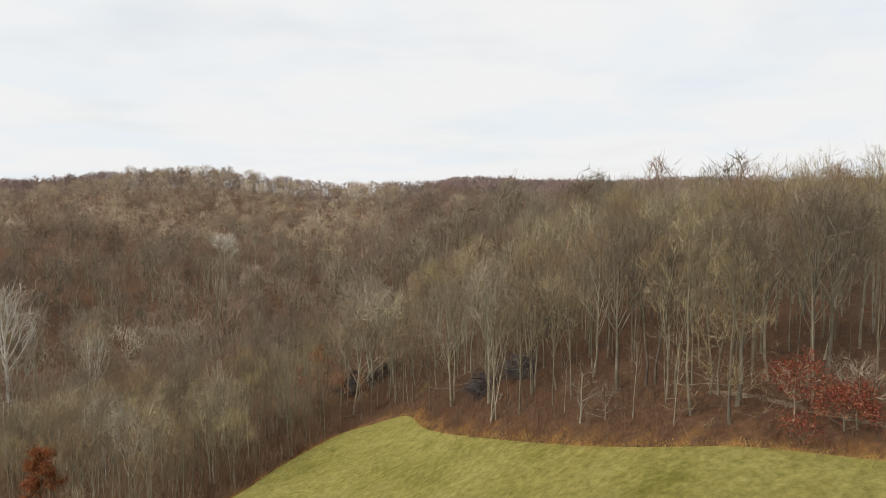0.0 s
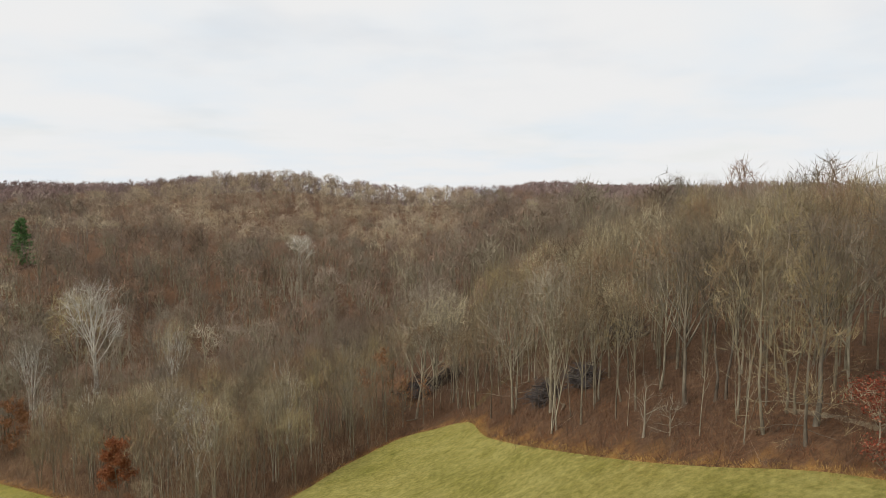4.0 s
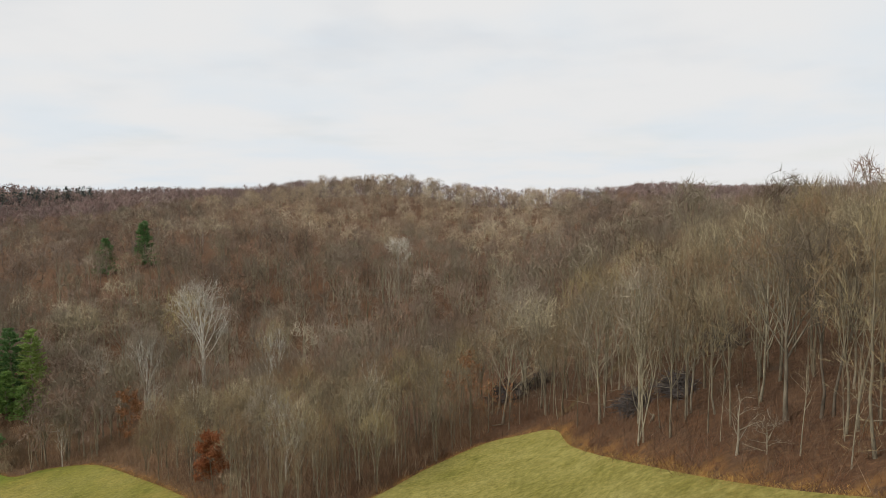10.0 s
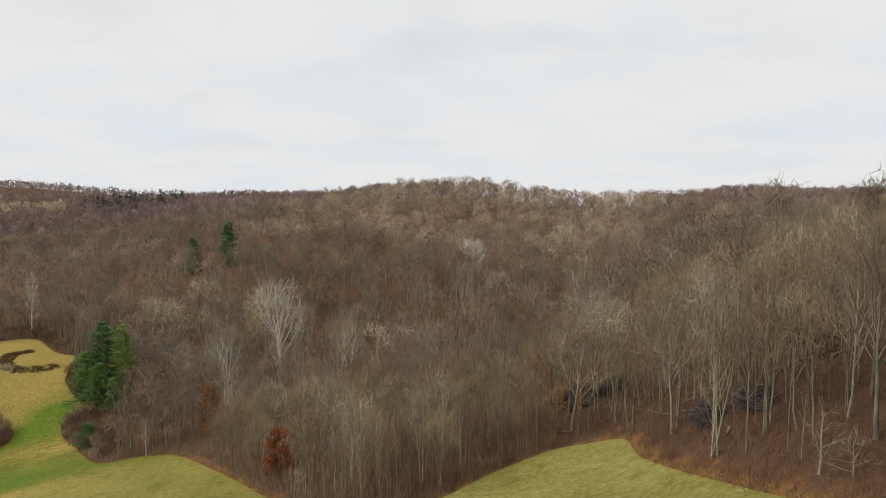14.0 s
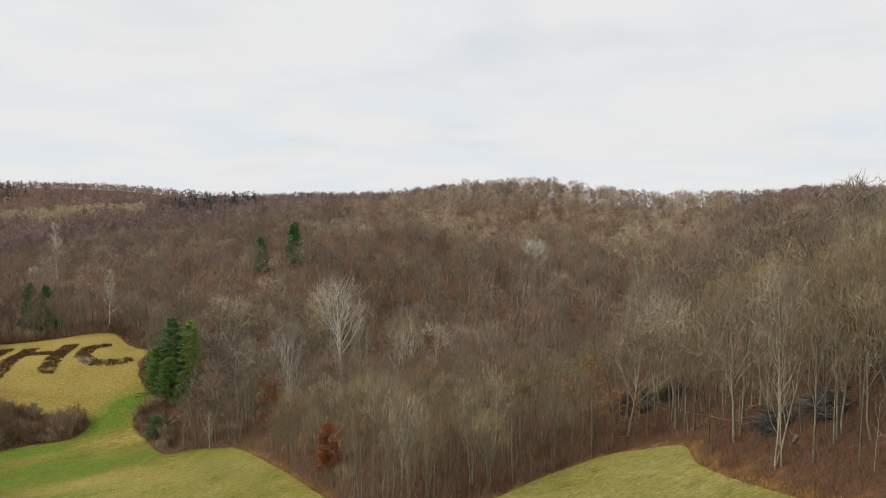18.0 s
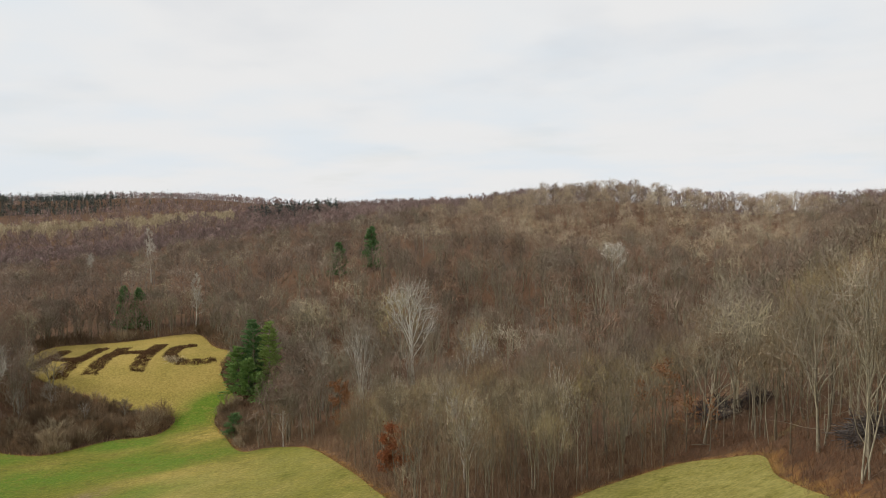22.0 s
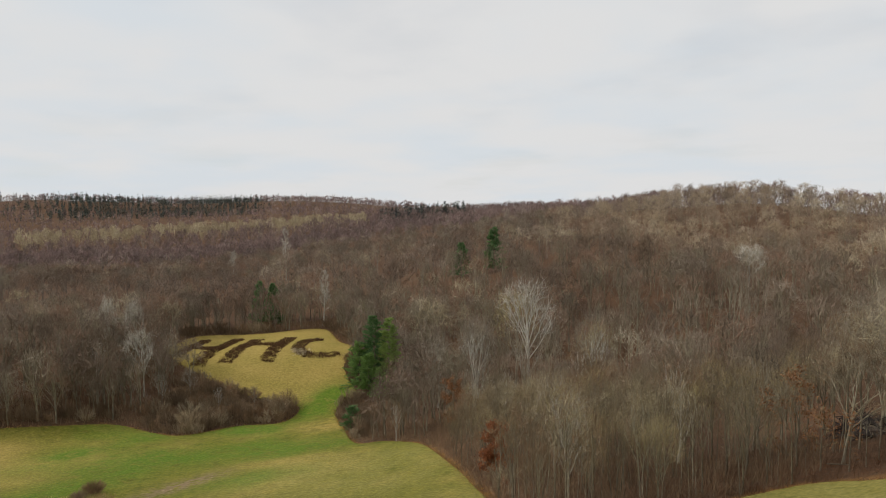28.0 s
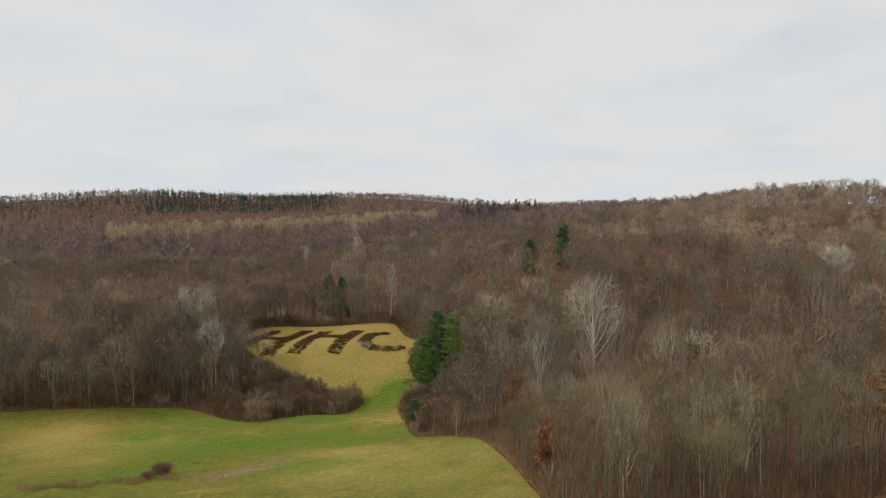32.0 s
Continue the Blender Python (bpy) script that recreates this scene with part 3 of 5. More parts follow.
OLIVE_TWIG = wood("olive_twigs", [(0.0, (0.36, 0.30, 0.155)), (1.0, (0.43, 0.365, 0.20))], False, 0.5)
GREY_TWIG = wood("grey_twigs", [(0.0, (0.28, 0.24, 0.185)), (1.0, (0.37, 0.325, 0.255))], False, 0.5)


# sorts of bare tree: tall, crown's radius, crown's foot, limbs, branches, fine branches, twigs, width, stems, label
SORTS = [
    (17, 4.0, 0.34, 9, 5, 5, 3, 0.022, 1, "leafless grey-brown forest tree with a fan of fine twigs"),
    (18, 3.6, 0.46, 8, 5, 5, 3, 0.022, 1, "tall leafless tree with a straight bare trunk in leaf litter"),
    (16, 4.6, 0.30, 10, 5, 5, 3, 0.022, 1, "leafless broad tree with spreading grey limbs"),
    (16, 4.0, 0.32, 6, 5, 5, 3, 0.021, 2, "leafless twin-stemmed tree with brown twigs"),
    (17, 3.0, 0.40, 8, 5, 5, 3, 0.022, 1, "slender leafless tree with upswept brown branches"),
    (12, 2.5, 0.30, 8, 4, 5, 3, 0.018, 1, "young leafless tree with a thin grey stem"),
    (12, 2.8, 0.28, 4, 4, 5, 3, 0.018, 3, "leafless clump of thin grey stems at the wood's edge"),
]


def spots_in_wood(rng, lo, hi, step, az0=-38, az1=86):
    """Jittered places between two distances, inside a wedge of the land and off the grass."""
    g = np.arange(-hi, hi, step)
    x, y = np.meshgrid(g, g)
    x, y = x.ravel() + rng.uniform(-0.45, 0.45, x.size) * step, y.ravel() + rng.uniform(-0.45, 0.45, x.size) * step
    r, az = np.hypot(x, y), np.degrees(np.arctan2(-x, y))
    ok = (r >= lo) & (r < hi) & (az > az0) & (az < az1) & (y > -60)
    x, y = x[ok], y[ok]
    d = np.full(len(x), 99.0)
    near = np.hypot(x + 90, y - 30) < 280
    d[near] = nearest_edge(x[near], y[near])[0] * np.where(inside(x[near], y[near]), -1, 1)
    # scrub, with no tall trees, on the tongue of land between the fields and along the fields' narrow
    scrub = inside(x, y, SCRUB_WEST) | inside(x, y, SCRUB_EAST)
    ok = (d > 1.4) & ~scrub
    return x[ok], y[ok], d[ok]


SCRUB_WEST = np.array([(-150, 84), (-172, 86), (-182, 96), (-193, 111), (-200, 122), (-160, 134), (-148, 118)], float)
SCRUB_EAST = np.array([(-108, 98), (-128, 113), (-156, 134), (-160, 146), (-150, 143), (-132, 128), (-112, 115)], float)
KEPT = []          # (x, y, clear radius) of what stands apart, and of clearings for the view


def set_tree(ob, x, y, scale, turn=0.0, sink=0.15, tip=0.0):
    m = Matrix.Translation((x, y, float(height(x, y)) - sink)) @ Matrix.Rotation(turn, 4, "Z") @ Matrix.Rotation(tip, 4, "X") @ Matrix.Scale(scale, 4)
    ob.matrix_basis = m
    return ob


def own_tree(x, y, tall, label, seed, bark=None, twig=None, clear=3.5, turn=0.0, tip=0.0, name="bare_tree", **shape):
    """A tree of its own habit, with limbs all along the trunk."""
    how = dict(first=0.3, limbs=14, lean=46, reach=0.36, subs=6, fines=6, twigs=4, width=0.028)
    how.update(shape)
    ob = tree_thing(name, label, bare_tree(seed, tall, **how), bark or BARK, twig or TWIG)
    set_tree(ob, x, y, 1.0, turn, tip=tip)
    KEPT.append((x, y, clear))
    return ob


def crowned(x, y, tall, wide, label, seed, bark=None, twig=None, clear=None, turn=0.0, tip=0.0, **shape):
    """A tree that stands out by its rounded crown, grown for its place."""
    how = dict(base=0.3, mains=9, subs=6, fines=6, twigs=3, width=0.02)
    how.update(shape)
    ob = tree_thing("bare_tree", label, crown_tree(seed, tall, wide, **how), bark or BARK, twig or TWIG)
    set_tree(ob, x, y, 1.0, turn, tip=tip)
    KEPT.append((x, y, wide * 0.75 if clear is None else clear))
    return ob


# round the near lobe of the meadow
crowned(4.5, 66.8, 15.8, 4.4, "large leafless beech with a steep fork of pale grey limbs", 31, BEECH_BARK, GREY_TWIG, 4.0, base=0.34, fork=0.75, mains=10, girth=1.2, rise=0.6)
crowned(0.9, 72.6, 15.2, 4.6, "leafless beech with a tall trunk and arching limbs", 32, BEECH_BARK, GREY_TWIG, 3.6, base=0.30, girth=1.0, turn=2.0)
crowned(-10.7, 102.0, 18.0, 6.2, "leafless tree with many leaning pale limbs", 33, BEECH_BARK, GREY_TWIG, 5, base=0.24, stems=3, mains=6, girth=1.3, width=0.028)
crowned(-11.6, 88.8, 14.0, 6.4, "leafless tree with long spreading limbs over dark brush", 37, BEECH_BARK, None, 3.4, base=0.36, lean=0.08, turn=0.4, mains=8, subs=5, fines=4, girth=1.1, rise=0.15)
crowned(13.8, 54.4, 15.6, 4.4, "tall dark leafless tree with a high rounded crown", 81, DARK_BARK, DARK_TWIG, 3.2, base=0.42, girth=1.1)
crowned(15.9, 52.6, 14.4, 3.8, "tall dark leafless tree with a high rounded crown", 82, DARK_BARK, DARK_TWIG, 3.0, base=0.4, girth=0.9, stems=2, mains=6)
crowned(19.1, 44.4, 14.4, 3.4, "tall dark leafless tree beside a dirt track", 83, DARK_BARK, DARK_TWIG, 2.4, base=0.36, girth=1.1)
crowned(23.6, 44.3, 14.8, 3.6, "tall dark leafless tree above red-leaved bushes", 84, DARK_BARK, DARK_TWIG, 2.2, base=0.4, girth=1.2)
crowned(25.4, 45.4, 14.6, 3.4, "tall dark leafless tree above red-leaved bushes", 85, DARK_BARK, DARK_TWIG, 2.2, base=0.42, girth=1.1)
crowned(8.2, 63.2, 11.6, 3.0, "slim leafless tree with a forked pale stem", 36, PALE_BARK, None, 2.2, base=0.36, stems=2, mains=6)
own_tree(1.2, 74.0, 6.5, "low leafless limbs drooping towards the meadow", 86, BEECH_BARK, GREY_TWIG, clear=1.0, first=0.25, limbs=9, lean=86, reach=0.85, subs=4, fines=3, twigs=2, width=0.018, low=0.8, turn=0.8)
own_tree(17.7, 42.2, 12.4, "leafless edge tree with dense level branches down its trunk", 34, DARK_BARK, None, clear=2.5, first=0.1, limbs=34, lean=80, reach=0.27, subs=4, fines=4, twigs=3, width=0.018, girth=0.9, low=0.2)
own_tree(16.4, 45.2, 14.5, "leafless tree with level lower branches", 35, clear=2.0, first=0.16, limbs=26, lean=72, reach=0.24, subs=4, fines=4, twigs=3, width=0.018, low=0.2, girth=0.8)
own_tree(10.3, 51.3, 5.2, "small crooked bleached sapling in leaf litter", 38, PALE_BARK, GREY_TWIG, clear=2.2, first=0.2, limbs=9, lean=46, reach=0.32, subs=3, fines=2, twigs=1, width=0.012, girth=1.6)
own_tree(11.8, 49.8, 3.0, "low bleached dead bush at the wood's edge", 39, BEECH_BARK, GREY_TWIG, clear=1.5, first=0.05, limbs=12, lean=70, reach=0.5, subs=3, fines=3, twigs=1, width=0.010, girth=1.2)
own_tree(22.6, 37.2, 4.6, "small tan twiggy tree beside a dirt track", 40, BEECH_BARK, GREY_TWIG, clear=2, first=0.45, limbs=11, lean=70, reach=0.36, subs=3, fines=4, twigs=2, width=0.014)
# down the slope and round the far fields
crowned(-94.5, 149.0, 29.0, 8.6, "large pale silver leafless tree with a wide rounded crown", 41, WHITE_BARK, PALE_TWIG, 5, base=0.32, mains=12, subs=6, fines=4, twigs=2, width=0.05, girth=1.8, rise=0.15)
crowned(-117.0, 140.5, 21.0, 5.6, "grey leafless tree with a broad fan-shaped crown", 42, GREY_BARK, GREY_TWIG, 5, base=0.16, mains=11, width=0.04, girth=1.2)
crowned(-104.0, 140.5, 22.5, 5.8, "grey leafless multi-stemmed tree with pale trunks", 43, WHITE_BARK, GREY_TWIG, 5, base=0.3, stems=3, mains=5, width=0.04, girth=1.3)
crowned(-105.5, 158.0, 28.0, 7.4, "yellowish leafless tree with a dense rounded crown", 87, PALE_BARK, OLIVE_TWIG, 6, base=0.25, mains=10, width=0.05)
crowned(-65.8, 203.0, 27.0, 4.6, "tall pale birch with upswept slender limbs", 44, BEECH_BARK, GREY_TWIG, 5, base=0.3, stems=2, mains=6, subs=4, fines=4, twigs=3, width=0.05, girth=1.3, rise=0.8)
crowned(-71.5, 229.0, 25.0, 5.6, "leafless tree with a bleached rounded crown", 45, GREY_BARK, PALE_TWIG, 5, base=0.58, mains=8, subs=5, fines=5, twigs=4, width=0.06, girth=0.7)
own_tree(-222.5, 183.0, 23.0, "white-barked birch standing behind the far meadow", 46, WHITE_BARK, PALE_TWIG, clear=5, first=0.3, limbs=16, lean=40, reach=0.16, width=0.06, girth=1.9, tip=-0.06)
crowned(-194.0, 98.0, 22.0, 5.2, "pale leafless tree with a bleached crown above scrub", 47, WHITE_BARK, PALE_TWIG, 4, base=0.35, mains=8, width=0.05, girth=1.1, tip=0.06)
crowned(-206.0, 90.0, 17.0, 4.5, "leafless tree with white forked stems above scrub", 48, WHITE_BARK, None, 3, base=0.25, stems=3, mains=5, width=0.045)
crowned(-214.0, 104.0, 22.0, 3.4, "tan upswept poplar among brown woods", 49, PALE_BARK, PALE_TWIG, 3, base=0.2, rise=1.2, width=0.05)
crowned(-222.0, 99.0, 21.0, 3.4, "tan upswept poplar among brown woods", 50, PALE_BARK, PALE_TWIG, 3, base=0.2, rise=1.2, width=0.05)
own_tree(-350.6, 251.5, 32.0, "tall dead white tree above brown woods", 51, WHITE_BARK, PALE_TWIG, clear=7, first=0.3, limbs=14, lean=40, reach=0.18, width=0.08, girth=1.6)
own_tree(-385.0, 236.0, 22.0, "small bleached tree above brown woods", 52, WHITE_BARK, PALE_TWIG, clear=7, first=0.5, limbs=14, lean=40, reach=0.2, width=0.10, girth=1.4)
crowned(-36.0, 78.0, 12.5, 3.0, "leafless edge tree with pale upswept branches", 53, WHITE_BARK, PALE_TWIG, 2.2, base=0.12, rise=0.8, mains=11, width=0.022)
crowned(-40.5, 82.0, 14.0, 3.4, "leafless edge tree with a dense grey crown", 54, GREY_BARK, GREY_TWIG, 2.4, base=0.12, rise=0.7, mains=11, width=0.024)


for n, (bx, by, tall) in enumerate([(-186, 108, 9.5), (-174, 110.5, 8), (-168.6, 118.5, 7), (-187, 100, 10), (-99, 109.5, 9), (-127, 145, 14), (-82, 131, 17), (-72, 112, 14), (-128, 152, 19), (-84, 160, 21), (-60, 118, 16), (-104, 126, 15),
                                    (-112, 152, 21), (-74, 146, 19), (-54, 102, 15), (-88, 122, 14), (-30, 92, 15), (-24, 100, 16)]):
    crowned(bx, by, tall, 0.27 * tall, "leafless grey tree with a rounded fan of upswept limbs", 170 + n, (GREY_BARK, WHITE_BARK, PALE_BARK)[n % 3], (GREY_TWIG, None, DARK_TWIG)[n % 3], 0.22 * tall,
            base=0.2, mains=8, subs=5, fines=4, twigs=3, width=0.036, girth=1.2, stems=1 + (n % 4 == 1))


def build_near_wood():
    rng = np.random.RandomState(5)
    made = []
    for i, (tall, wide, base, mains, subs, fines, twigs, width, stems, label) in enumerate(SORTS):
        for v in range(2):
            g = crown_tree(100 + 10 * i + v, tall, wide, base, mains, subs, fines, twigs, width, 0.72, stems)
            made.append((tall, tree_thing("bare_tree", label, g, group="bare trees of the wood"), g))
    x, y, d = spots_in_wood(rng, 30, 170, 4.0)
    clear = np.array([not any(math.hypot(a - p, b - q) < c for p, q, c in KEPT) for a, b in zip(x, y)])
    x, y, d = x[clear], y[clear], d[clear]
    order = np.argsort(np.hypot(x, y) + 0.8 * d + rng.uniform(0, 12, len(x)))
    pick, used = order[:275], set()
    for n in pick:
        edge = d[n] < 6
        k = rng.randint(6, 14) if edge and rng.rand() < 0.6 else rng.randint(0, 11)
        tall, ob, _ = made[k]
        h = rng.uniform(13, 17.5) if k < 10 else rng.uniform(7, 12.5)
        if edge and k < 10:
            h *= 0.85
        if x[n] > 8:
            h *= 0.91
        if x[n] < -14:
            h *= 0.84
        if k in used:
            ob = copy_thing(ob, Matrix())
        used.add(k)
        set_tree(ob, x[n], y[n], h / tall, rng.uniform(0, 6.28), tip=rng.normal(0, 0.03))
    poles = [tree_thing("sapling", "thin bare sapling in leaf litter", bare_tree(180 + v, 9, 0.45, 9, 40, 0.26, 2, 3, 2, 0.018, sides=(4, 3, 3), girth=0.6), group="saplings in the wood") for v in range(4)]
    px, py, pd = spots_in_wood(rng, 30, 110, 3.3)
    free = np.array([not any(math.hypot(a - p, b - q) < 0.7 * c for p, q, c in KEPT) for a, b in zip(px, py)])
    px, py, pd = px[free], py[free], pd[free]
    for n, i in enumerate(np.argsort(np.hypot(px, py) + 1.5 * pd + rng.uniform(0, 20, len(px)))[:240]):
        ob = poles[n] if n < 4 else copy_thing(poles[n % 4], Matrix())
        set_tree(ob, px[i], py[i], rng.uniform(0.5, 1.25), rng.uniform(0, 6.28), tip=rng.normal(0, 0.06))
    rest = order[275:]
    rest = rest[(np.hypot(x[rest], y[rest]) < 85) | (rng.rand(len(rest)) < 0.50)]
    return x[rest], y[rest]


def woods(name, label, x, y, grown, tall, lo, hi, seed, mats=None, tones=(0, 1), sink=0.2):
    """Many trees in one mesh, each with its own tone."""
    rng = np.random.RandomState(seed)
    mats = mats or [BARK_ALL, TWIG_ALL]
    vs, fs, ss, ts, n = [], [], [], [], 0
    flat = []
    for g in grown:
        v0, f0, s0 = g[0].arrays()
        v1, f1, s1 = g[1].arrays()
        flat.append((np.concatenate([v0, v1]), np.concatenate([f0, f1 + len(v0)]), np.concatenate([s0, s1])))
    z = height(x, y)
    region = 0.5 + 0.5 * np.sin(x / 19 + 1.6 * np.sin(y / 27)) * np.cos(y / 23 + 1.2 * np.sin(x / 31))
    for i in range(len(x)):
        v, f, s = flat[rng.randint(len(flat))]
        a, sc = rng.uniform(0, 6.28), rng.uniform(lo, hi) / tall
        wide = sc * rng.uniform(0.85, 1.25)
        c, q = math.cos(a), math.sin(a)
        vs.append(np.stack([(v[:, 0] * c - v[:, 1] * q) * wide + x[i], (v[:, 0] * q + v[:, 1] * c) * wide + y[i], v[:, 2] * sc + z[i] - sink], 1).astype(np.float32))
        fs.append(f + n)
        ss.append(s)
        tone = tones[0] + (tones[1] - tones[0]) * np.clip(0.42 * region[i] + rng.uniform(0, 1) ** 1.7 * 0.62 - 0.04, 0, 1)
        ts.append(np.full(len(v), tone, np.float32))
        n += len(v)
    ob = mesh_object(name, np.concatenate(vs), np.concatenate(fs), mats[0], None, (("tone", np.concatenate(ts)),))
    ob.data.materials.append(mats[1])
    ob.data.polygons.foreach_set("material_index", np.concatenate(ss).astype(np.int32))
    ob.data.polygons.foreach_set("use_smooth", np.ones(len(ob.data.polygons), bool))
    return tagged(ob, label, "woods", kind="stuff")


def apart(x, y):
    ok = np.ones(len(x), bool)
    for p, q, c in KEPT:
        ok &= np.hypot(x - p, y - q) > c
    return x[ok], y[ok]


# ---------------------------------------------------------------- evergreens and leafy trees
def leaf_material(name, tones, stuff=False):
    m, nt, b = material(name, 0.75)
    geo = nt.nodes.new("ShaderNodeNewGeometry")
    col = ramp(nt, geo.outputs["Random Per Island"], tones)
    nt.links.new(col, b.inputs["Base Color"])
    return m


NEEDLES = leaf_material("pine_needles", [(0.0, (0.095, 0.18, 0.050)), (0.5, (0.19, 0.31, 0.082)), (1.0, (0.30, 0.42, 0.125))])
NEEDLES_DARK = leaf_material("dark_needles", [(0.0, (0.060, 0.128, 0.045)), (0.6, (0.128, 0.232, 0.083)), (1.0, (0.225, 0.345, 0.135))])
NEEDLES_LIGHT = leaf_material("yellow_green_needles", [(0.0, (0.149, 0.223, 0.054)), (0.5, (0.243, 0.338, 0.088)), (1.0, (0.365, 0.459, 0.149))])
RED_LEAF = leaf_material("red_brown_leaves", [(0.0, (0.09, 0.022, 0.012)), (0.5, (0.19, 0.045, 0.025)), (0.85, (0.29, 0.085, 0.045)), (1.0, (0.42, 0.19, 0.12))])
RUST_LEAF = leaf_material("rust_leaves", [(0.0, (0.12, 0.035, 0.014)), (0.6, (0.27, 0.09, 0.032)), (1.0, (0.38, 0.16, 0.07))])
ORANGE_LEAF = leaf_material("orange_brown_leaves", [(0.0, (0.14, 0.06, 0.025)), (0.6, (0.28, 0.13, 0.055)), (1.0, (0.38, 0.20, 0.10))])


def conifer(seed, tall, spread, whorls, per, tufts, size, shape=0.8, bare=0.08):
    """Trunk, and whorls of boughs set with sprays of needles."""
    rng = np.random.RandomState(seed)
    trunk, green = Soup(), Soup()
    u = np.linspace(0, 1, 6)
    tube(trunk, np.stack([np.cumsum(rng.normal(0, 0.004, 6)) * tall, np.cumsum(rng.normal(0, 0.004, 6)) * tall, u * tall * 0.97], 1), (0.011 * tall + 0.03) * (1 - u) + 0.015, 6)
    for w in range(whorls):
        q = bare + (1 - bare) * (w + rng.uniform(0, 0.5)) / whorls
        for b in range(per):
            az = rng.uniform(0, 6.28)
            ln = spread * (1 - q) ** shape * rng.uniform(0.45, 1.25) + 0.3
            d = unit(np.array([math.cos(az), math.sin(az), rng.uniform(-0.12, 0.3) + 0.35 * q]))
            root = np.array([0, 0, q * tall * 0.97])
            tube(trunk, [root, root + d * ln * 0.85], [0.03 + 0.005 * ln, 0.01], 3)
            t = rng.uniform(0.25, 1.0, tufts)[:, None]
            at = root + d * ln * t + rng.normal(0, 0.10 * size, (tufts, 3)) * np.array([1, 1, 0.6])
            n = tufts
            ways = unit(d + rng.normal(0, 0.6, (n, 3)) + np.array([0, 0, 0.35]))
            sprays(green, rng, at, ways, size * rng.uniform(0.7, 1.4, n), size * 0.45, 1)
    return trunk, green


def conifer_thing(x, y, tall, spread, seed, mat, label, whorls=18, per=6, tufts=26, size=0.55, turn=0.0, bare=0.06, shape=0.8, clear=3.0):
    ob = thing("pine_tree", label, "tree", "evergreens among the bare trees")
    t, g = conifer(seed, tall, spread, whorls, per, tufts, size, shape, bare)
    soup_part("trunk", t, [BARK], ob)
    soup_part("crown", g, [mat], ob)
    set_tree(ob, x, y, 1.0, turn)
    KEPT.append((x, y, clear))
    return ob


conifer_thing(-153.5, 150.5, 21.5, 5.6, 1, NEEDLES_DARK, "tall dark green pine at the meadow's edge", whorls=26, per=9, tufts=92, size=0.54, shape=0.5, bare=0.03, clear=7)
conifer_thing(-146.5, 150.5, 22.0, 4.6, 2, NEEDLES_LIGHT, "tall yellow-green pine at the meadow's edge", whorls=26, per=9, tufts=88, size=0.50, shape=0.45, bare=0.03, clear=7)
conifer_thing(-156.5, 147.2, 14.0, 5.2, 3, NEEDLES, "broad bright green pine at the meadow's edge", whorls=18, per=9, tufts=96, size=0.50, shape=0.5, bare=0.02, clear=6)
conifer_thing(-151.0, 146.2, 12.0, 4.4, 4, NEEDLES, "bright green pine beside bare scrub", whorls=17, per=9, tufts=92, size=0.50, shape=0.5, bare=0.02, clear=7)
conifer_thing(-145.0, 145.5, 9.5, 2.8, 5, NEEDLES, "small bright green pine beside bare trees", whorls=16, per=8, tufts=80, size=0.43, shape=0.5, bare=0.02, clear=6)
KEPT.extend([(-90, 142, 5), (-112, 132, 4), (-99, 132, 4), (-247, 171, 7), (-184, 243, 6), (-124, 124, 5), (-131, 131, 5.5), (-138, 137, 6.5), (-45.5, 76.5, 3.6), (-43, 73, 3.4), (-41.5, 73.8, 3), (-85.5, 110.5, 4.5), (-87, 114, 4.5), (-82, 106, 4.5), (-78, 102, 4), (-119, 117, 5), (-115, 121, 4.5), (-122, 121, 4.5), (-128, 127, 5), (-146, 139, 6), (-142, 141, 5), (-138, 132, 6)])   # only low scrub: cleared for the camera's view of pines, spruces, oak and others
conifer_thing(-124.0, 118.0, 5.6, 2.8, 6, NEEDLES_DARK, "small young pine in brown scrub", whorls=11, per=8, tufts=60, size=0.4, shape=0.5, bare=0.02, clear=1)
conifer_thing(-257.0, 175.5, 18.0, 4.8, 7, NEEDLES_DARK, "dark spruce behind the far meadow", whorls=26, per=10, tufts=60, size=0.8, bare=0.02, clear=6)
conifer_thing(-251.5, 178.5, 17.0, 5.0, 8, NEEDLES_DARK, "dark spruce behind the far meadow", whorls=26, per=10, tufts=60, size=0.8, bare=0.02, clear=6)
conifer_thing(-188.1, 249.9, 19.5, 5.6, 9, NEEDLES_DARK, "tall dark pine rising out of bare woods", whorls=22, per=8, shape=0.6, tufts=40, size=0.9)
conifer_thing(-203.0, 245.0, 15.5, 5.0, 10, NEEDLES_DARK, "dark pine rising out of bare woods", whorls=22, per=8, shape=0.7, tufts=40, size=0.9)


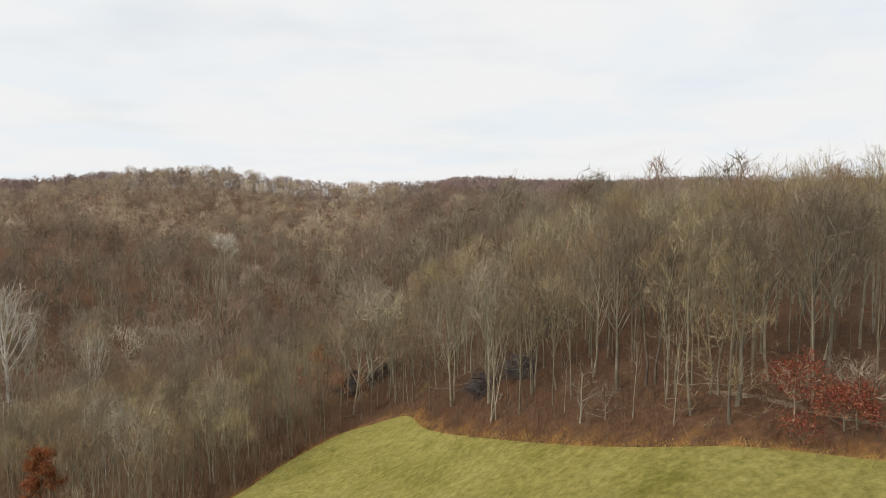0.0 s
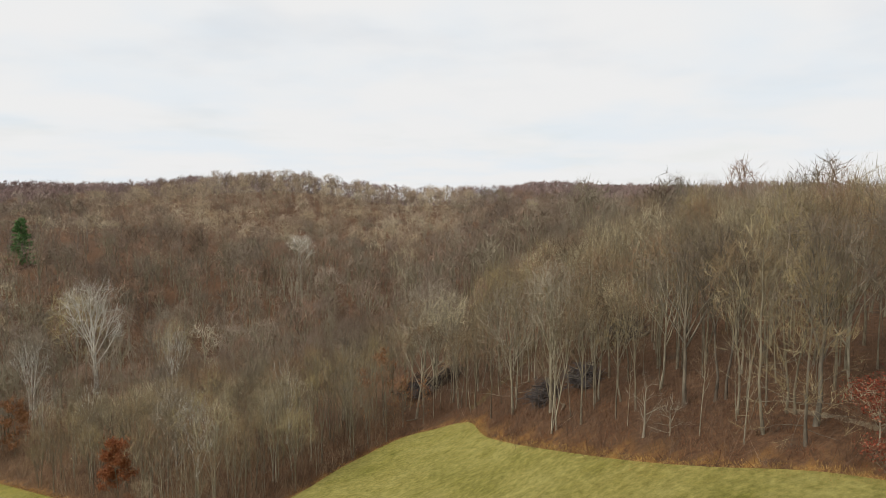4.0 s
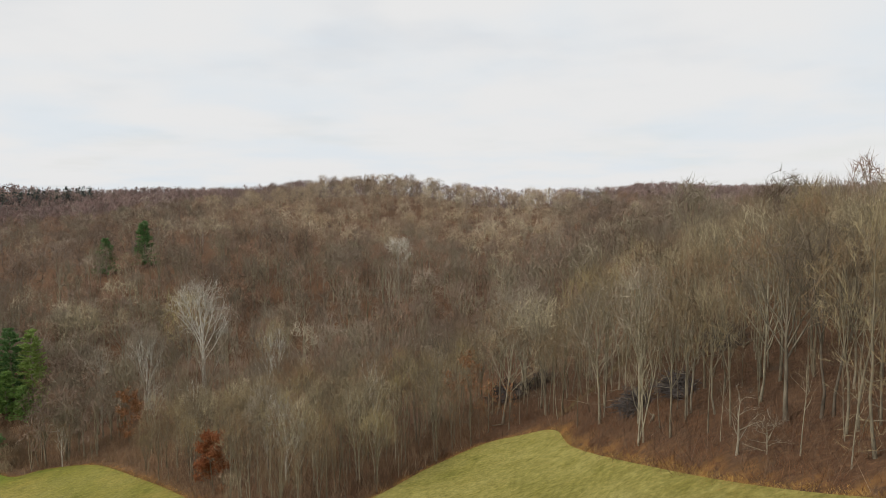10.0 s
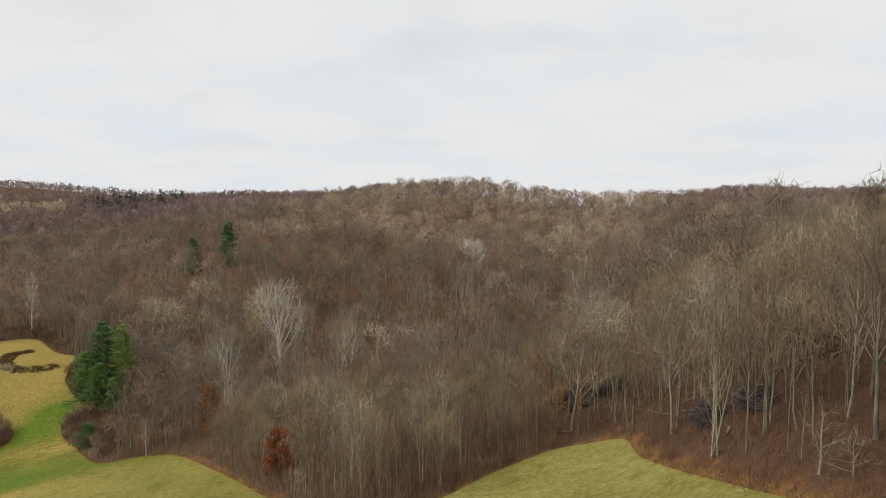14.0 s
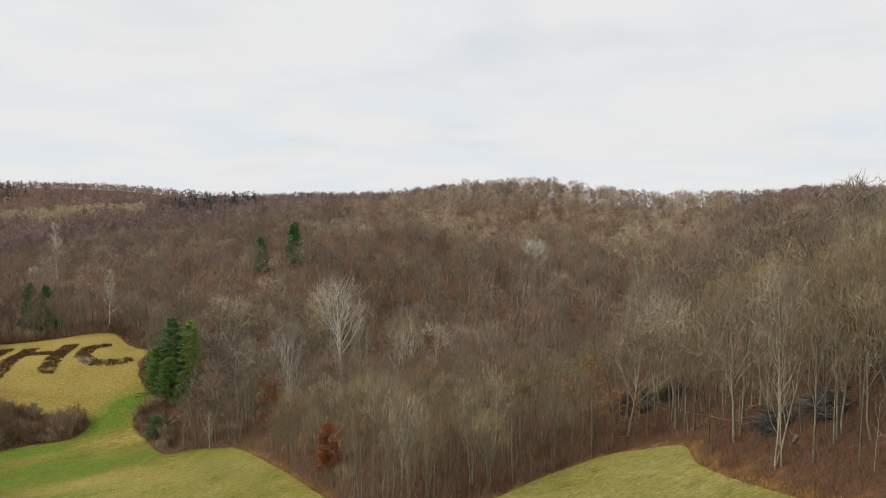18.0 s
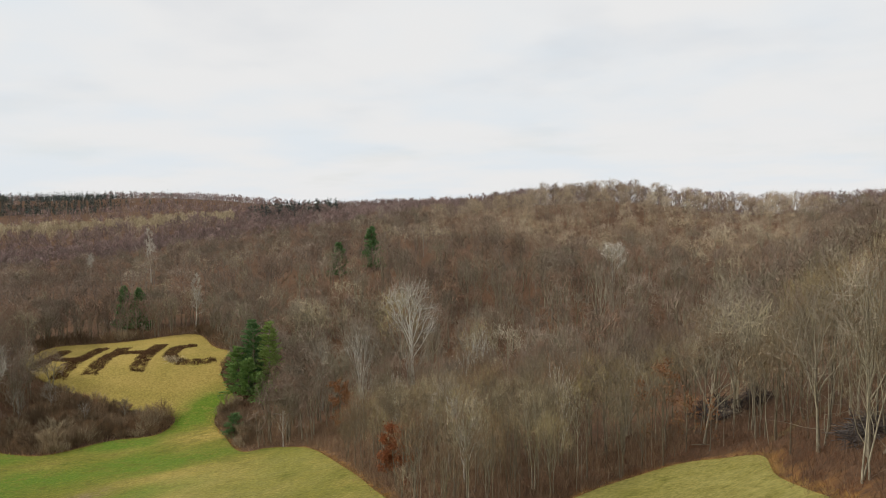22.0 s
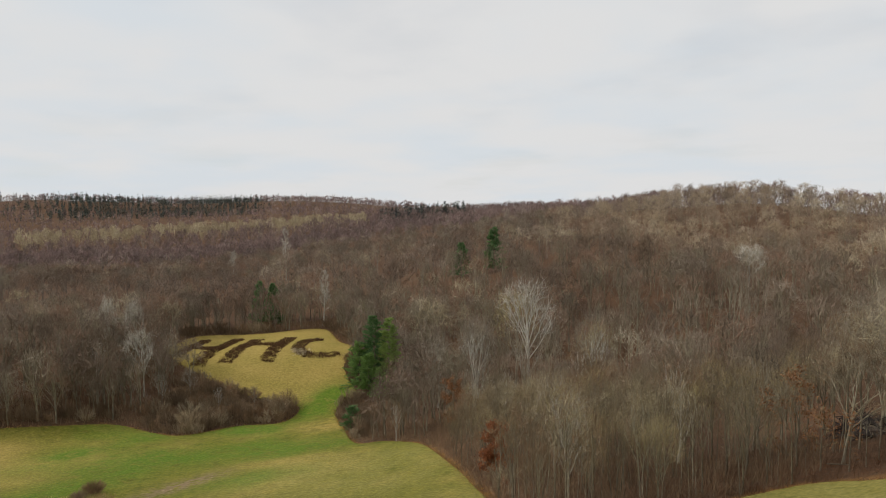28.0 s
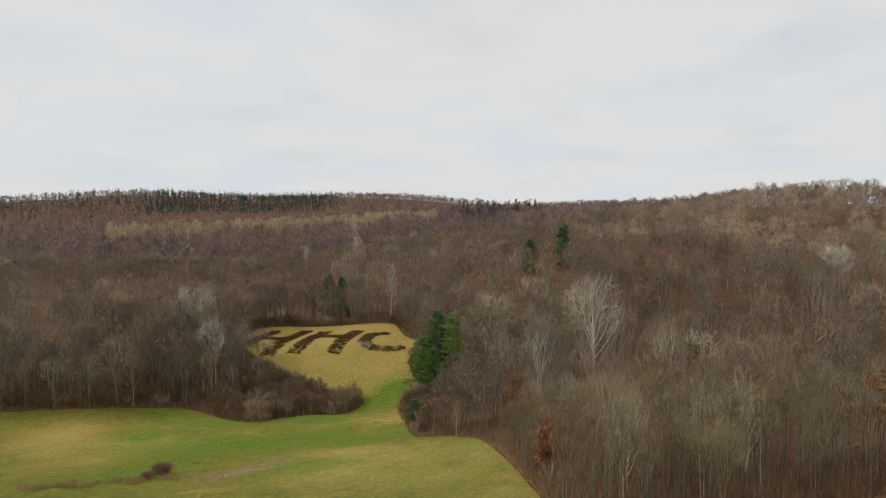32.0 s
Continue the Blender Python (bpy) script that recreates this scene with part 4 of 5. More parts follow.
def leafy_thing(x, y, tall, spread, seed, mat, label, leaves, size, first=0.12, clear=2.0):
    """A small tree that keeps its withered leaves."""
    rng = np.random.RandomState(seed)
    ob = thing("leafy_tree", label, "tree", "trees with withered leaves")
    w, f = bare_tree(seed, tall, first, 12, 62, spread, 4, 2, 2, 0.02)
    tips = np.concatenate([v.reshape(-1, 3, 3)[:, 2] for v in f.v])
    w.add(*f.arrays()[:2], 1)
    soup_part("trunk", w, [BARK, TWIG], ob)
    at = tips[rng.randint(len(tips), size=leaves)] + rng.normal(0, 0.22, (leaves, 3))
    at[:, 2] = np.maximum(at[:, 2], 0.25)
    a, b = unit(rng.normal(size=(leaves, 3))), rng.normal(size=(leaves, 3))
    b = unit(np.cross(a, b))
    s = (size * rng.uniform(0.6, 1.4, leaves))[:, None]
    v = np.stack([at - a * s, at + b * s * 0.45, at + a * s, at - b * s * 0.45], 1).reshape(-1, 3)
    i = np.arange(leaves) * 4
    leaf = Soup()
    leaf.add(v, np.concatenate([np.stack([i, i + 1, i + 2], 1), np.stack([i, i + 2, i + 3], 1)]))
    soup_part("foliage", leaf, [mat], ob)
    set_tree(ob, x, y, 1.0, seed)
    KEPT.append((x, y, clear))
    return ob


leafy_thing(20.6, 40.2, 4.4, 0.40, 61, RED_LEAF, "small beech with withered red-brown leaves at the wood's edge", 1900, 0.075)
leafy_thing(22.0, 37.4, 3.1, 0.56, 62, RED_LEAF, "low spreading beech with bright red-brown leaves", 2600, 0.075, first=0.05)
leafy_thing(19.6, 37.4, 1.6, 0.7, 63, RED_LEAF, "low bush of withered red leaves beside the grass", 700, 0.07, first=0.04)
leafy_thing(-45.4, 76.9, 7.8, 0.21, 64, RUST_LEAF, "narrow oak clothed in rust-red leaves at the wood's edge", 9500, 0.11, first=0.05, clear=4.0)
leafy_thing(-90.5, 117.4, 11.0, 0.24, 65, ORANGE_LEAF, "small tree with withered orange leaves", 3800, 0.15, clear=5.5)
leafy_thing(-16.0, 89.5, 10.5, 0.26, 66, ORANGE_LEAF, "young beech with withered orange-brown leaves", 1500, 0.13, clear=4.0)
leafy_thing(-13.0, 86.5, 7.0, 0.16, 67, ORANGE_LEAF, "slim sapling with a few orange leaves", 260, 0.12, first=0.3)
leafy_thing(-10.2, 85.2, 6.0, 0.16, 68, ORANGE_LEAF, "slim sapling with a few orange leaves", 180, 0.12, first=0.3)

rest_x, rest_y = build_near_wood()
NEAR = [crown_tree(200 + i, 17, 3.0 + 0.35 * (i % 5), 0.22 + 0.04 * (i % 4), 7, 4, 4, 3, 0.036, 1.1, 1 + (i % 4 == 2), (4, 3, 3)) for i in range(12)]


def dome(seed, tall, limbs, n, ln, width, stem, spire=False, low=0.3, shell=0.7):
    """A farther tree: a stem, a few limbs, and twigs that spread from the fork to fill a rounded, ragged crown (or a spire)."""
    rng = np.random.RandomState(seed)
    wood_, fine = Soup(), Soup()
    tube(wood_, [(0, 0, 0), rng.normal(0, 0.25, 3) * (1, 1, 0) + (0, 0, tall * 0.4), rng.normal(0, 0.5, 3) * (1, 1, 0) + (0, 0, tall * 0.8)], [stem, stem * 0.7, stem * 0.2], 3)
    fork = np.array([0, 0, tall * low])
    if spire:
        up = rng.uniform(0.03, 1, n) ** 1.3
        az = rng.uniform(0, 6.28, n)
        out = 0.2 * tall * (1.03 - up) * rng.uniform(0.3, 1, n)
        at = np.stack([np.cos(az) * out, np.sin(az) * out, up * tall * 0.95], 1)
        ways = unit(np.stack([np.cos(az), np.sin(az), np.full(n, 0.35)], 1) + rng.normal(0, 0.3, (n, 3)))
    else:
        # lobes make the outline uneven
        lobes = unit(rng.normal(size=(9, 3)) + np.array([0, 0, 0.7])) * np.array([0.20, 0.20, 0.26]) * rng.uniform(0.7, 1.15, (9, 1))
        which = rng.randint(9, size=n)
        body = unit(rng.normal(size=(n, 3)) + np.array([0, 0, 0.3])) * np.cbrt(rng.uniform(0.1, 1, n))[:, None] * np.array([0.12, 0.12, 0.13])
        at = (lobes[which] + body + np.array([0, 0, 0.57])) * tall
        at[:, 2] = np.clip(at[:, 2], tall * low * rng.uniform(0.5, 1, n), tall * 0.97)
        ways = unit(at - fork + rng.normal(0, 0.25, (n, 3)) * tall * 0.3)
        k = rng.randint(n, size=limbs)
        if limbs:
            sprays(wood_, rng, fork + rng.uniform(-0.1, 0.35, (limbs, 1)) * np.array([0, 0, tall]), unit(at[k] - fork), np.linalg.norm(at[k] - fork, axis=1) * 0.8, stem * 1.1, 0)
    size = ln * rng.uniform(0.6, 1.4, n)
    outer = rng.rand(n) < shell
    if outer.any():
        # twig ends that lie along the crown's surface
        face = unit(at - (fork + np.array([0, 0, tall * 0.12])) + rng.normal(0, 0.12, (n, 3)) * tall * 0.2)
        along = unit(np.array([0, 0, 1.0]) + rng.normal(0, 0.3, (n, 3)))
        along = unit(along - face * (along * face).sum(1)[:, None])
        across = np.cross(face, along) * (width * rng.uniform(0.7, 1.3, n))[:, None] * 0.6
        root = at - along * size[:, None] * 0.5
        v = np.stack([root - across, root + across, at + along * size[:, None] * 0.5], 1)[outer]
        fine.add(v.reshape(-1, 3), np.arange(3 * len(v)).reshape(-1, 3), 1)
    k = ~outer
    if k.any():
        sprays(fine, rng, (at - ways * size[:, None] * 0.5)[k], ways[k], size[k], width)
    return wood_, fine


MID = [crown_tree(300 + i, 18, 3.8 + 0.4 * (i % 5), 0.22 + 0.04 * (i % 4), 7, 4, 4, 3, 0.075, 1.4, 1 + (i % 5 == 4), (3, 3, 2), rise=0.5) for i in range(14)]
BELOW = [dome(350 + i, 9, 6, 70, 1.2, 0.11, 0.09, low=0.15) for i in range(6)]
FAR = [crown_tree(400 + i, 18, 4.8 + 0.45 * (i % 5), 0.24 + 0.04 * (i % 3), 7, 3, 5, 4, 0.088, 0.9, 1, (3, 2, 2), rise=0.4, lobes=0.2) for i in range(14)]
HAZE = [crown_tree(500 + i, 18, 4.6 + 0.4 * (i % 4), 0.2, 6, 3, 5, 0, 0.21, 1.0, 1, (3, 2, 2), lobes=0.25) for i in range(10)]
LAST = [dome(520 + i, 18, 0, 20, 2.6, 1.1, 0.3, low=0.05, shell=0.3) for i in range(6)]
SPIRE = [dome(600 + i, 18, 0, 60, 2.2, 1.25, 0.25, True) for i in range(8)]
FIR_ALL = leaf_material("far_needles", [(0.0, (0.045, 0.062, 0.058)), (1.0, (0.085, 0.108, 0.092))])


def build_woods():
    rng = np.random.RandomState(9)
    x, y = apart(rest_x, rest_y)
    woods("near_woods", "leafless grey-brown trees deeper in the wood", x, y, NEAR, 17, 8, 15.0, 20, None, (0, 0.82))
    x, y, d = spots_in_wood(rng, 165, 300, 9.2)
    x, y = apart(x, y)
    woods("middle_woods", "leafless brown and grey woods on the valley sides", x, y, MID, 18, 13, 22, 21)
    x, y, d = spots_in_wood(rng, 130, 320, 5.6)
    k = (d < 26) & (x < -100)
    x, y = apart(x[k], y[k])
    woods("field_edge_woods", "leafless grey trees crowding round the far fields", x, y, MID, 18, 9, 18, 30)
    x, y, d = spots_in_wood(rng, 140, 300, 7.5)
    x, y = apart(x, y)
    woods("young_woods", "dark young trees below the canopy", x, y, BELOW, 9, 6, 12, 27, None, (0, 0.45))
    x, y, d = spots_in_wood(rng, 300, 560, 11.4)
    x, y = apart(x, y)
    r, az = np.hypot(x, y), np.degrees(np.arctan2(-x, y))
    # trees in the hillside's sun patch, which is painted by a lighter twig colour
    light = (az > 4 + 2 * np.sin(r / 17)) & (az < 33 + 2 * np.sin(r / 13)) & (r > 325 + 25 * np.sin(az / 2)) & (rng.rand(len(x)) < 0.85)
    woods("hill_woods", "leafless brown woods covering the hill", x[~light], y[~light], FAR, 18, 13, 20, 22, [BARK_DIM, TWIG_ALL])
    woods("pale_hill_woods", "bare woods on a hillside, a patch of sun put into their colour", x[light], y[light], FAR, 18, 13, 20, 32, [BARK_ALL, SUN_PATCH_ALL])
    x, y, d = spots_in_wood(rng, 560, 950, 12.0)
    r, az = np.hypot(x, y), np.degrees(np.arctan2(-x, y))
    # the ridge's band of sunshine, given as paler twigs on these trees
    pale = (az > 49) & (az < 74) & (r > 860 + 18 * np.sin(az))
    woods("far_woods", "distant leafless woods along the skyline", x[~pale], y[~pale], HAZE, 18, 14, 21, 23, [BARK_DIM, TWIG_HAZED], sink=2.5)
    woods("aspen_stand", "stand of bare trees on a ridge, sunlight put into their pale colour", x[pale], y[pale], HAZE, 18, 14, 22, 28, [SUNLIT_RIDGE_ALL, SUNLIT_RIDGE_ALL], sink=2.0)
    x, y, d = spots_in_wood(rng, 950, 1600, 17.0)
    r, az = np.hypot(x, y), np.degrees(np.arctan2(-x, y))
    zone = (az > 53) & (r > 1170) & (r < 1480)
    woods("distant_woods", "distant leafless woods on the last ridge", x[~zone], y[~zone], LAST, 18, 17, 24, 24, [BARK_DIM, TWIG_HAZED], sink=6)
    x, y, d = spots_in_wood(rng, 1170, 1480, 10.0, 53, 86)
    az = np.degrees(np.arctan2(-x, y))
    share = smooth(az, 56.5, 58.5) * (1 - 0.75 * smooth(az, 70.5, 73)) + 0.06
    keep = rng.rand(len(x)) < share * (0.75 + 0.25 * np.sin(x / 60.0) * np.cos(y / 45.0))
    rest = ~keep & (rng.rand(len(x)) < 0.4)
    woods("distant_pines", "dark green pine plantation on the far ridge", x[keep], y[keep], SPIRE, 18, 11, 19, 25, [BARK_ALL, FIR_ALL], sink=1.5)
    woods("ridge_woods", "leafless trees among far pines", x[rest], y[rest], LAST, 18, 17, 22, 29, [BARK_DIM, TWIG_HAZED], sink=6)
    x, y, d = spots_in_wood(rng, 860, 960, 9.0, 41, 48)
    woods("ridge_pines", "row of dark pines on the skyline", x, y, SPIRE, 18, 17, 25, 26, [BARK_ALL, FIR_ALL], sink=1.0)


# lit version of the hill's twigs, with the sun patch in its colour
SUN_PATCH_ALL = wood("sun_patch_twigs", [(0.0, (0.26, 0.20, 0.15)), (0.3, (0.38, 0.30, 0.225)), (0.5, (0.46, 0.37, 0.25)), (0.75, (0.50, 0.42, 0.32)), (1.0, (0.62, 0.55, 0.40))], True, 0.2, 0.35)
# sunlight on the ridge is painted into these pale twig tones
SUNLIT_RIDGE_ALL = wood("sunlit_ridge_twigs", [(0.0, (0.36, 0.30, 0.20)), (0.6, (0.52, 0.45, 0.30)), (1.0, (0.64, 0.57, 0.42))], True, 0.2, 0.35)
build_woods()


# ---------------------------------------------------------------- scrub, brush and grass
def shrub(seed, tall, spread, stems, twigs, width):
    """A leafless bush: stems fanning out from the ground, with fine twigs."""
    rng = np.random.RandomState(seed)
    stem, fine = Soup(), Soup()
    for i in range(stems):
        az, out = rng.uniform(0, 6.28), spread * math.sqrt(rng.uniform(0, 1))
        top = tall * math.sqrt(max(0.2, 1 - 0.7 * (out / spread) ** 2)) * rng.uniform(0.75, 1.1)
        root = np.array([math.cos(az) * out * 0.35, math.sin(az) * out * 0.35, 0])
        end = np.array([math.cos(az) * out, math.sin(az) * out, top])
        mid = (root + end) / 2 + rng.normal(0, 0.08, 3) * tall
        tube(stem, [root, mid, end], [0.025, 0.015, 0.006], 3)
        t = rng.uniform(0.25, 1, twigs)[:, None]
        at = np.where(t < 0.5, root + (mid - root) * t * 2, mid + (end - mid) * (t * 2 - 1))
        ways = unit(unit(end - root) + rng.normal(0, 0.55, (twigs, 3)) + np.array([0, 0, 0.2]))
        sprays(fine, rng, at, ways, tall * rng.uniform(0.15, 0.4, twigs), width)
    return stem, fine


SCRUB_TONES = [(0.0, (0.14, 0.098, 0.062)), (0.3, (0.23, 0.165, 0.105)), (0.55, (0.28, 0.172, 0.098)), (0.8, (0.32, 0.245, 0.16)), (1.0, (0.40, 0.33, 0.22))]
SCRUB = wood("scrub_twigs", SCRUB_TONES, False, 0.5)
SCRUB_ALL = wood("undergrowth_twigs", SCRUB_TONES, True, 0.5)
RUST_ALL = wood("rust_brown_stalks", [(0.0, (0.09, 0.042, 0.025)), (0.4, (0.16, 0.075, 0.04)), (0.7, (0.20, 0.105, 0.055)), (1.0, (0.26, 0.15, 0.08))], True, 0.6)
STRAW_ALL = wood("straw_stalks", [(0.0, (0.26, 0.14, 0.04)), (0.5, (0.42, 0.25, 0.075)), (1.0, (0.58, 0.41, 0.17))], True, 0.6)
BRUSH_ALL = wood("brush_twigs", [(0.0, (0.08, 0.05, 0.035)), (0.5, (0.15, 0.095, 0.065)), (0.9, (0.22, 0.15, 0.10)), (1.0, (0.36, 0.29, 0.21))], True, 0.5)
WEED_ALL = wood("dark_weed_stalks", [(0.0, (0.075, 0.038, 0.021)), (0.6, (0.14, 0.076, 0.038)), (1.0, (0.23, 0.135, 0.065))], True, 0.6)


def build_scrub():
    rng = np.random.RandomState(12)
    made = []
    for i, (tall, spread, label) in enumerate([(3.0, 2.4, "dense brown leafless bush in damp scrub"), (3.8, 2.6, "tall brown leafless thicket bush"),
                                                (2.2, 2.2, "low rounded reddish-brown leafless bush")]):
        for v in range(2):
            ob = thing("shrub", label, "bush", "leafless bushes round the fields")
            a, b = shrub(700 + 10 * i + v, tall, spread, 26, 44, 0.04)
            a.add(*b.arrays()[:2])
            soup_part("bush_crown", a, [SCRUB], ob)
            made.append(ob)
    places = []
    for zone, step in ((SCRUB_WEST, 3.1), (SCRUB_EAST, 2.7)):
        lo, hi = zone.min(0), zone.max(0)
        gx, gy = np.meshgrid(np.arange(lo[0], hi[0], step), np.arange(lo[1], hi[1], step))
        gx, gy = gx.ravel() + rng.uniform(-1, 1, gx.size), gy.ravel() + rng.uniform(-1, 1, gx.size)
        ok = inside(gx, gy, zone) & ~inside(gx, gy)
        d = nearest_edge(gx, gy)[0]
        ok &= d > 0.9
        places += list(zip(gx[ok], gy[ok], d[ok]))
    # bushes along the back of the far meadow and the long field
    for a, b, n in (((-231, 165), (-246, 143), 9), ((-181, 168), (-214, 181), 10), ((-187, 86), (-207, 44), 16), ((-246, 140), (-222, 117), 10), ((-158, 148), (-176, 160), 10)):
        for u in np.linspace(0, 1, n):
            places.append((a[0] + (b[0] - a[0]) * u + rng.uniform(-1, 1) - 1.2, a[1] + (b[1] - a[1]) * u + rng.uniform(-1, 1) + 0.5, 4))
    used = set()
    places = [(-171, 97, 6), (-183, 95, 6), (-162, 123, 4)] + places
    for x, y, d in places[:290]:
        if inside(np.array([x]), np.array([y]))[0]:
            continue
        k = rng.randint(0, len(made))
        ob = made[k]
        if k in used:
            ob = copy_thing(ob, Matrix())
        used.add(k)
        set_tree(ob, x, y, rng.uniform(0.7, 1.15) * (0.75 if d < 2.5 else 1.0) * (1.25 if x < -148 else 1.0), rng.uniform(0, 6.28), sink=0.1)


build_scrub()


def stalks(name, label, category, x, y, tall, per, width, mat, seed, spread=0.35, lean=0.3):
    """Upright stalks in tufts, joined."""
    rng = np.random.RandomState(seed)
    n = len(x) * per
    i = np.repeat(np.arange(len(x)), per)
    px, py = x[i] + rng.normal(0, spread, n), y[i] + rng.normal(0, spread, n)
    root = np.stack([px, py, height(px, py) - 0.05], 1)
    ways = unit(np.stack([rng.normal(0, lean, n), rng.normal(0, lean, n), np.ones(n)], 1))
    h = (tall[i] if isinstance(tall, np.ndarray) else tall) * rng.uniform(0.5, 1.25, n)
    soup = Soup()
    sprays(soup, rng, root, ways, h, width, 0)
    v, f, _ = soup.arrays()
    tone = np.repeat(np.clip(rng.uniform(0, 1, n) * 0.6 + rng.uniform(0, 0.4, len(x))[i], 0, 1), 3)
    ob = mesh_object(name, v, f, mat, None, (("tone", tone),))
    return tagged(ob, label, category, kind="stuff")


def strip(rng, lo, hi, n, x0=-260, x1=45, y0=20, y1=190, near=None):
    """Places whose distance from the field's outline, outwards, lies between two bounds."""
    x, y = rng.uniform(x0, x1, n), rng.uniform(y0, y1, n)
    d = nearest_edge(x, y)[0] * np.where(inside(x, y), -1, 1)
    ok = (d > lo) & (d < hi)
    return x[ok], y[ok]


def build_undergrowth():
    rng = np.random.RandomState(15)
    # brush in the wood's edge, rust-coloured by the near lobe
    x, y = strip(rng, 0.5, 22, 9000, -60, 40, 28, 125)
    stalks("undergrowth", "tangled brown undergrowth and saplings below the trees", "undergrowth", x, y, rng.uniform(1.2, 4.2, len(x)), 7, 0.024, BRUSH_ALL, 31, 0.6, 0.55)
    x, y = strip(rng, 0.2, 9, 5200, -30, 40, 28, 100)
    stalks("bramble", "rust-brown brambles and bracken along the wood's edge", "undergrowth", x, y, rng.uniform(0.4, 1.1, len(x)), 16, 0.028, RUST_ALL, 32, 0.45, 0.7)
    x, y = strip(rng, 0.5, 18, 15000, -135, -14, 60, 145)
    stalks("thicket", "brown thicket of saplings below the trees", "undergrowth", x, y, rng.uniform(0.7, 2.8, len(x)), 8, 0.034, SCRUB_ALL, 33, 0.6, 0.45)
    x, y = strip(rng, 0.5, 14, 16000, -260, -130, 20, 190)
    stalks("far_thicket", "brown thicket along the far fields", "undergrowth", x, y, rng.uniform(1.0, 3.6, len(x)), 7, 0.09, SCRUB_ALL, 34, 0.7, 0.3)
    # long straw-coloured grass left uncut along the edge
    x, y = strip(rng, -0.7, 0.7, 230000, -125, 40, 25, 125)
    stalks("edge_grass", "uncut straw-yellow grass along the meadow's edge", "grass", x, y, rng.uniform(0.10, 0.34, len(x)), 9, 0.03, STRAW_ALL, 35, 0.3, 0.6)
    x, y = strip(rng, -0.8, 0.8, 40000, -260, -125, 20, 190)
    stalks("far_edge_grass", "uncut pale grass along the far fields", "grass", x, y, rng.uniform(0.25, 0.7, len(x)), 5, 0.09, STRAW_ALL, 36, 0.4, 0.35)


build_undergrowth()


# ---------------------------------------------------------------- weeds left standing in the far meadow
def band(points, width, step=0.55):
    """Places on a stroke of a given width along a line."""
    rng = np.random.RandomState(len(points) * 7 + int(width * 10))
    out = []
    for a, b in zip(points[:-1], points[1:]):
        a, b = np.array(a, float), np.array(b, float)
        ln = np.linalg.norm(b - a)
        side = np.array([-(b - a)[1], (b - a)[0]]) / (ln + 1e-9)
        n = int(ln * width / (step * step))
        u, w = rng.uniform(-0.03, 1.03, n), rng.uniform(-0.5, 0.5, n)
        out.append(a + (b - a) * u[:, None] + side * (w * width)[:, None])
    return np.concatenate(out)


STROKES = [
    ("first", [[(-211, 116), (-232, 137.5)], [(-201.5, 118.5), (-226, 147)], [(-219, 127), (-210, 132)]], [3.6, 4.4, 5.5]),
    ("second", [[(-197.5, 126), (-218, 150)], [(-190, 136), (-210.5, 159)], [(-210.3, 143.4), (-201.6, 149.8)]], [4.6, 4.6, 5.6]),
    ("third", [[(-200, 166), (-201.5, 159.5), (-193.5, 150.5), (-186.5, 148.5), (-182.5, 152), (-179, 157)]], [4.4]),
]
for which, lines, widths in STROKES:
    spots = np.concatenate([band(l, w) for l, w in zip(lines, widths)])
    stalks("weed_patch", "letter-shaped patch of tall dark brown weeds in a mown meadow", "weeds", spots[:, 0], spots[:, 1],
           np.full(len(spots), 0.75), 18, 0.08, WEED_ALL, 50 + len(spots) % 7, 0.3, 0.3)
rng = np.random.RandomState(3)
stalks("pale_weeds", "bleached pale weeds beside the dark patches", "weeds", np.concatenate([rng.normal(-189, 1.6, 90), rng.normal(-209, 1.8, 60)]),
       np.concatenate([rng.normal(148.5, 1.3, 90), rng.normal(117, 1.8, 60)]), np.full(150, 1.0), 6, 0.16,
       wood("bleached_stalks", [(0.0, (0.52, 0.43, 0.27)), (1.0, (0.72, 0.63, 0.46))], True, 0.6), 58, 0.3, 0.4)


# ---------------------------------------------------------------- tracks, brush piles and small things
def draped(name, line, width, mat, label, category, lift=0.09, seed=1):
    """A ragged strip of ground laid along a line."""
    rng = np.random.RandomState(seed)
    p = spline(line, 12, closed=False)
    way = np.gradient(p, axis=0)
    side = np.stack([-way[:, 1], way[:, 0]], 1) / (np.hypot(way[:, 0], way[:, 1])[:, None] + 1e-9)
    rows = []
    for w in np.linspace(-0.5, 0.5, 7):
        e = w * width * (1 + 0.25 * rng.normal(0, 1, len(p)) * (abs(w) > 0.4))
        q = p + side * e[:, None]
        rows.append(np.column_stack([q, height(q[:, 0], q[:, 1]) + lift - 0.06 * abs(w)]))
    v = np.stack(rows, 1)
    i = np.arange(v.shape[0] * 7).reshape(v.shape[0], 7)
    f = np.stack([i[:-1, :-1], i[:-1, 1:], i[1:, 1:], i[1:, :-1]], -1).reshape(-1, 4)
    return tagged(mesh_object(name, v.reshape(-1, 3), f, mat), label, category, kind="structure")


EARTH = ground_material("track_earth", [(0.35, (0.12, 0.08, 0.05)), (0.52, (0.24, 0.19, 0.13)), (0.75, (0.40, 0.34, 0.25))], [(0.3, (0.8, 0.8, 0.8)), (0.7, (1.15, 1.1, 1.0))], (0.16, 0.11, 0.07))
TRAIL = ground_material("grassy_trail", [(0.3, (0.075, 0.05, 0.025)), (0.55, (0.145, 0.105, 0.05)), (0.75, (0.23, 0.17, 0.085))], [(0.3, (0.8, 0.8, 0.8)), (0.7, (1.15, 1.1, 1.0))], (0.15, 0.10, 0.06))
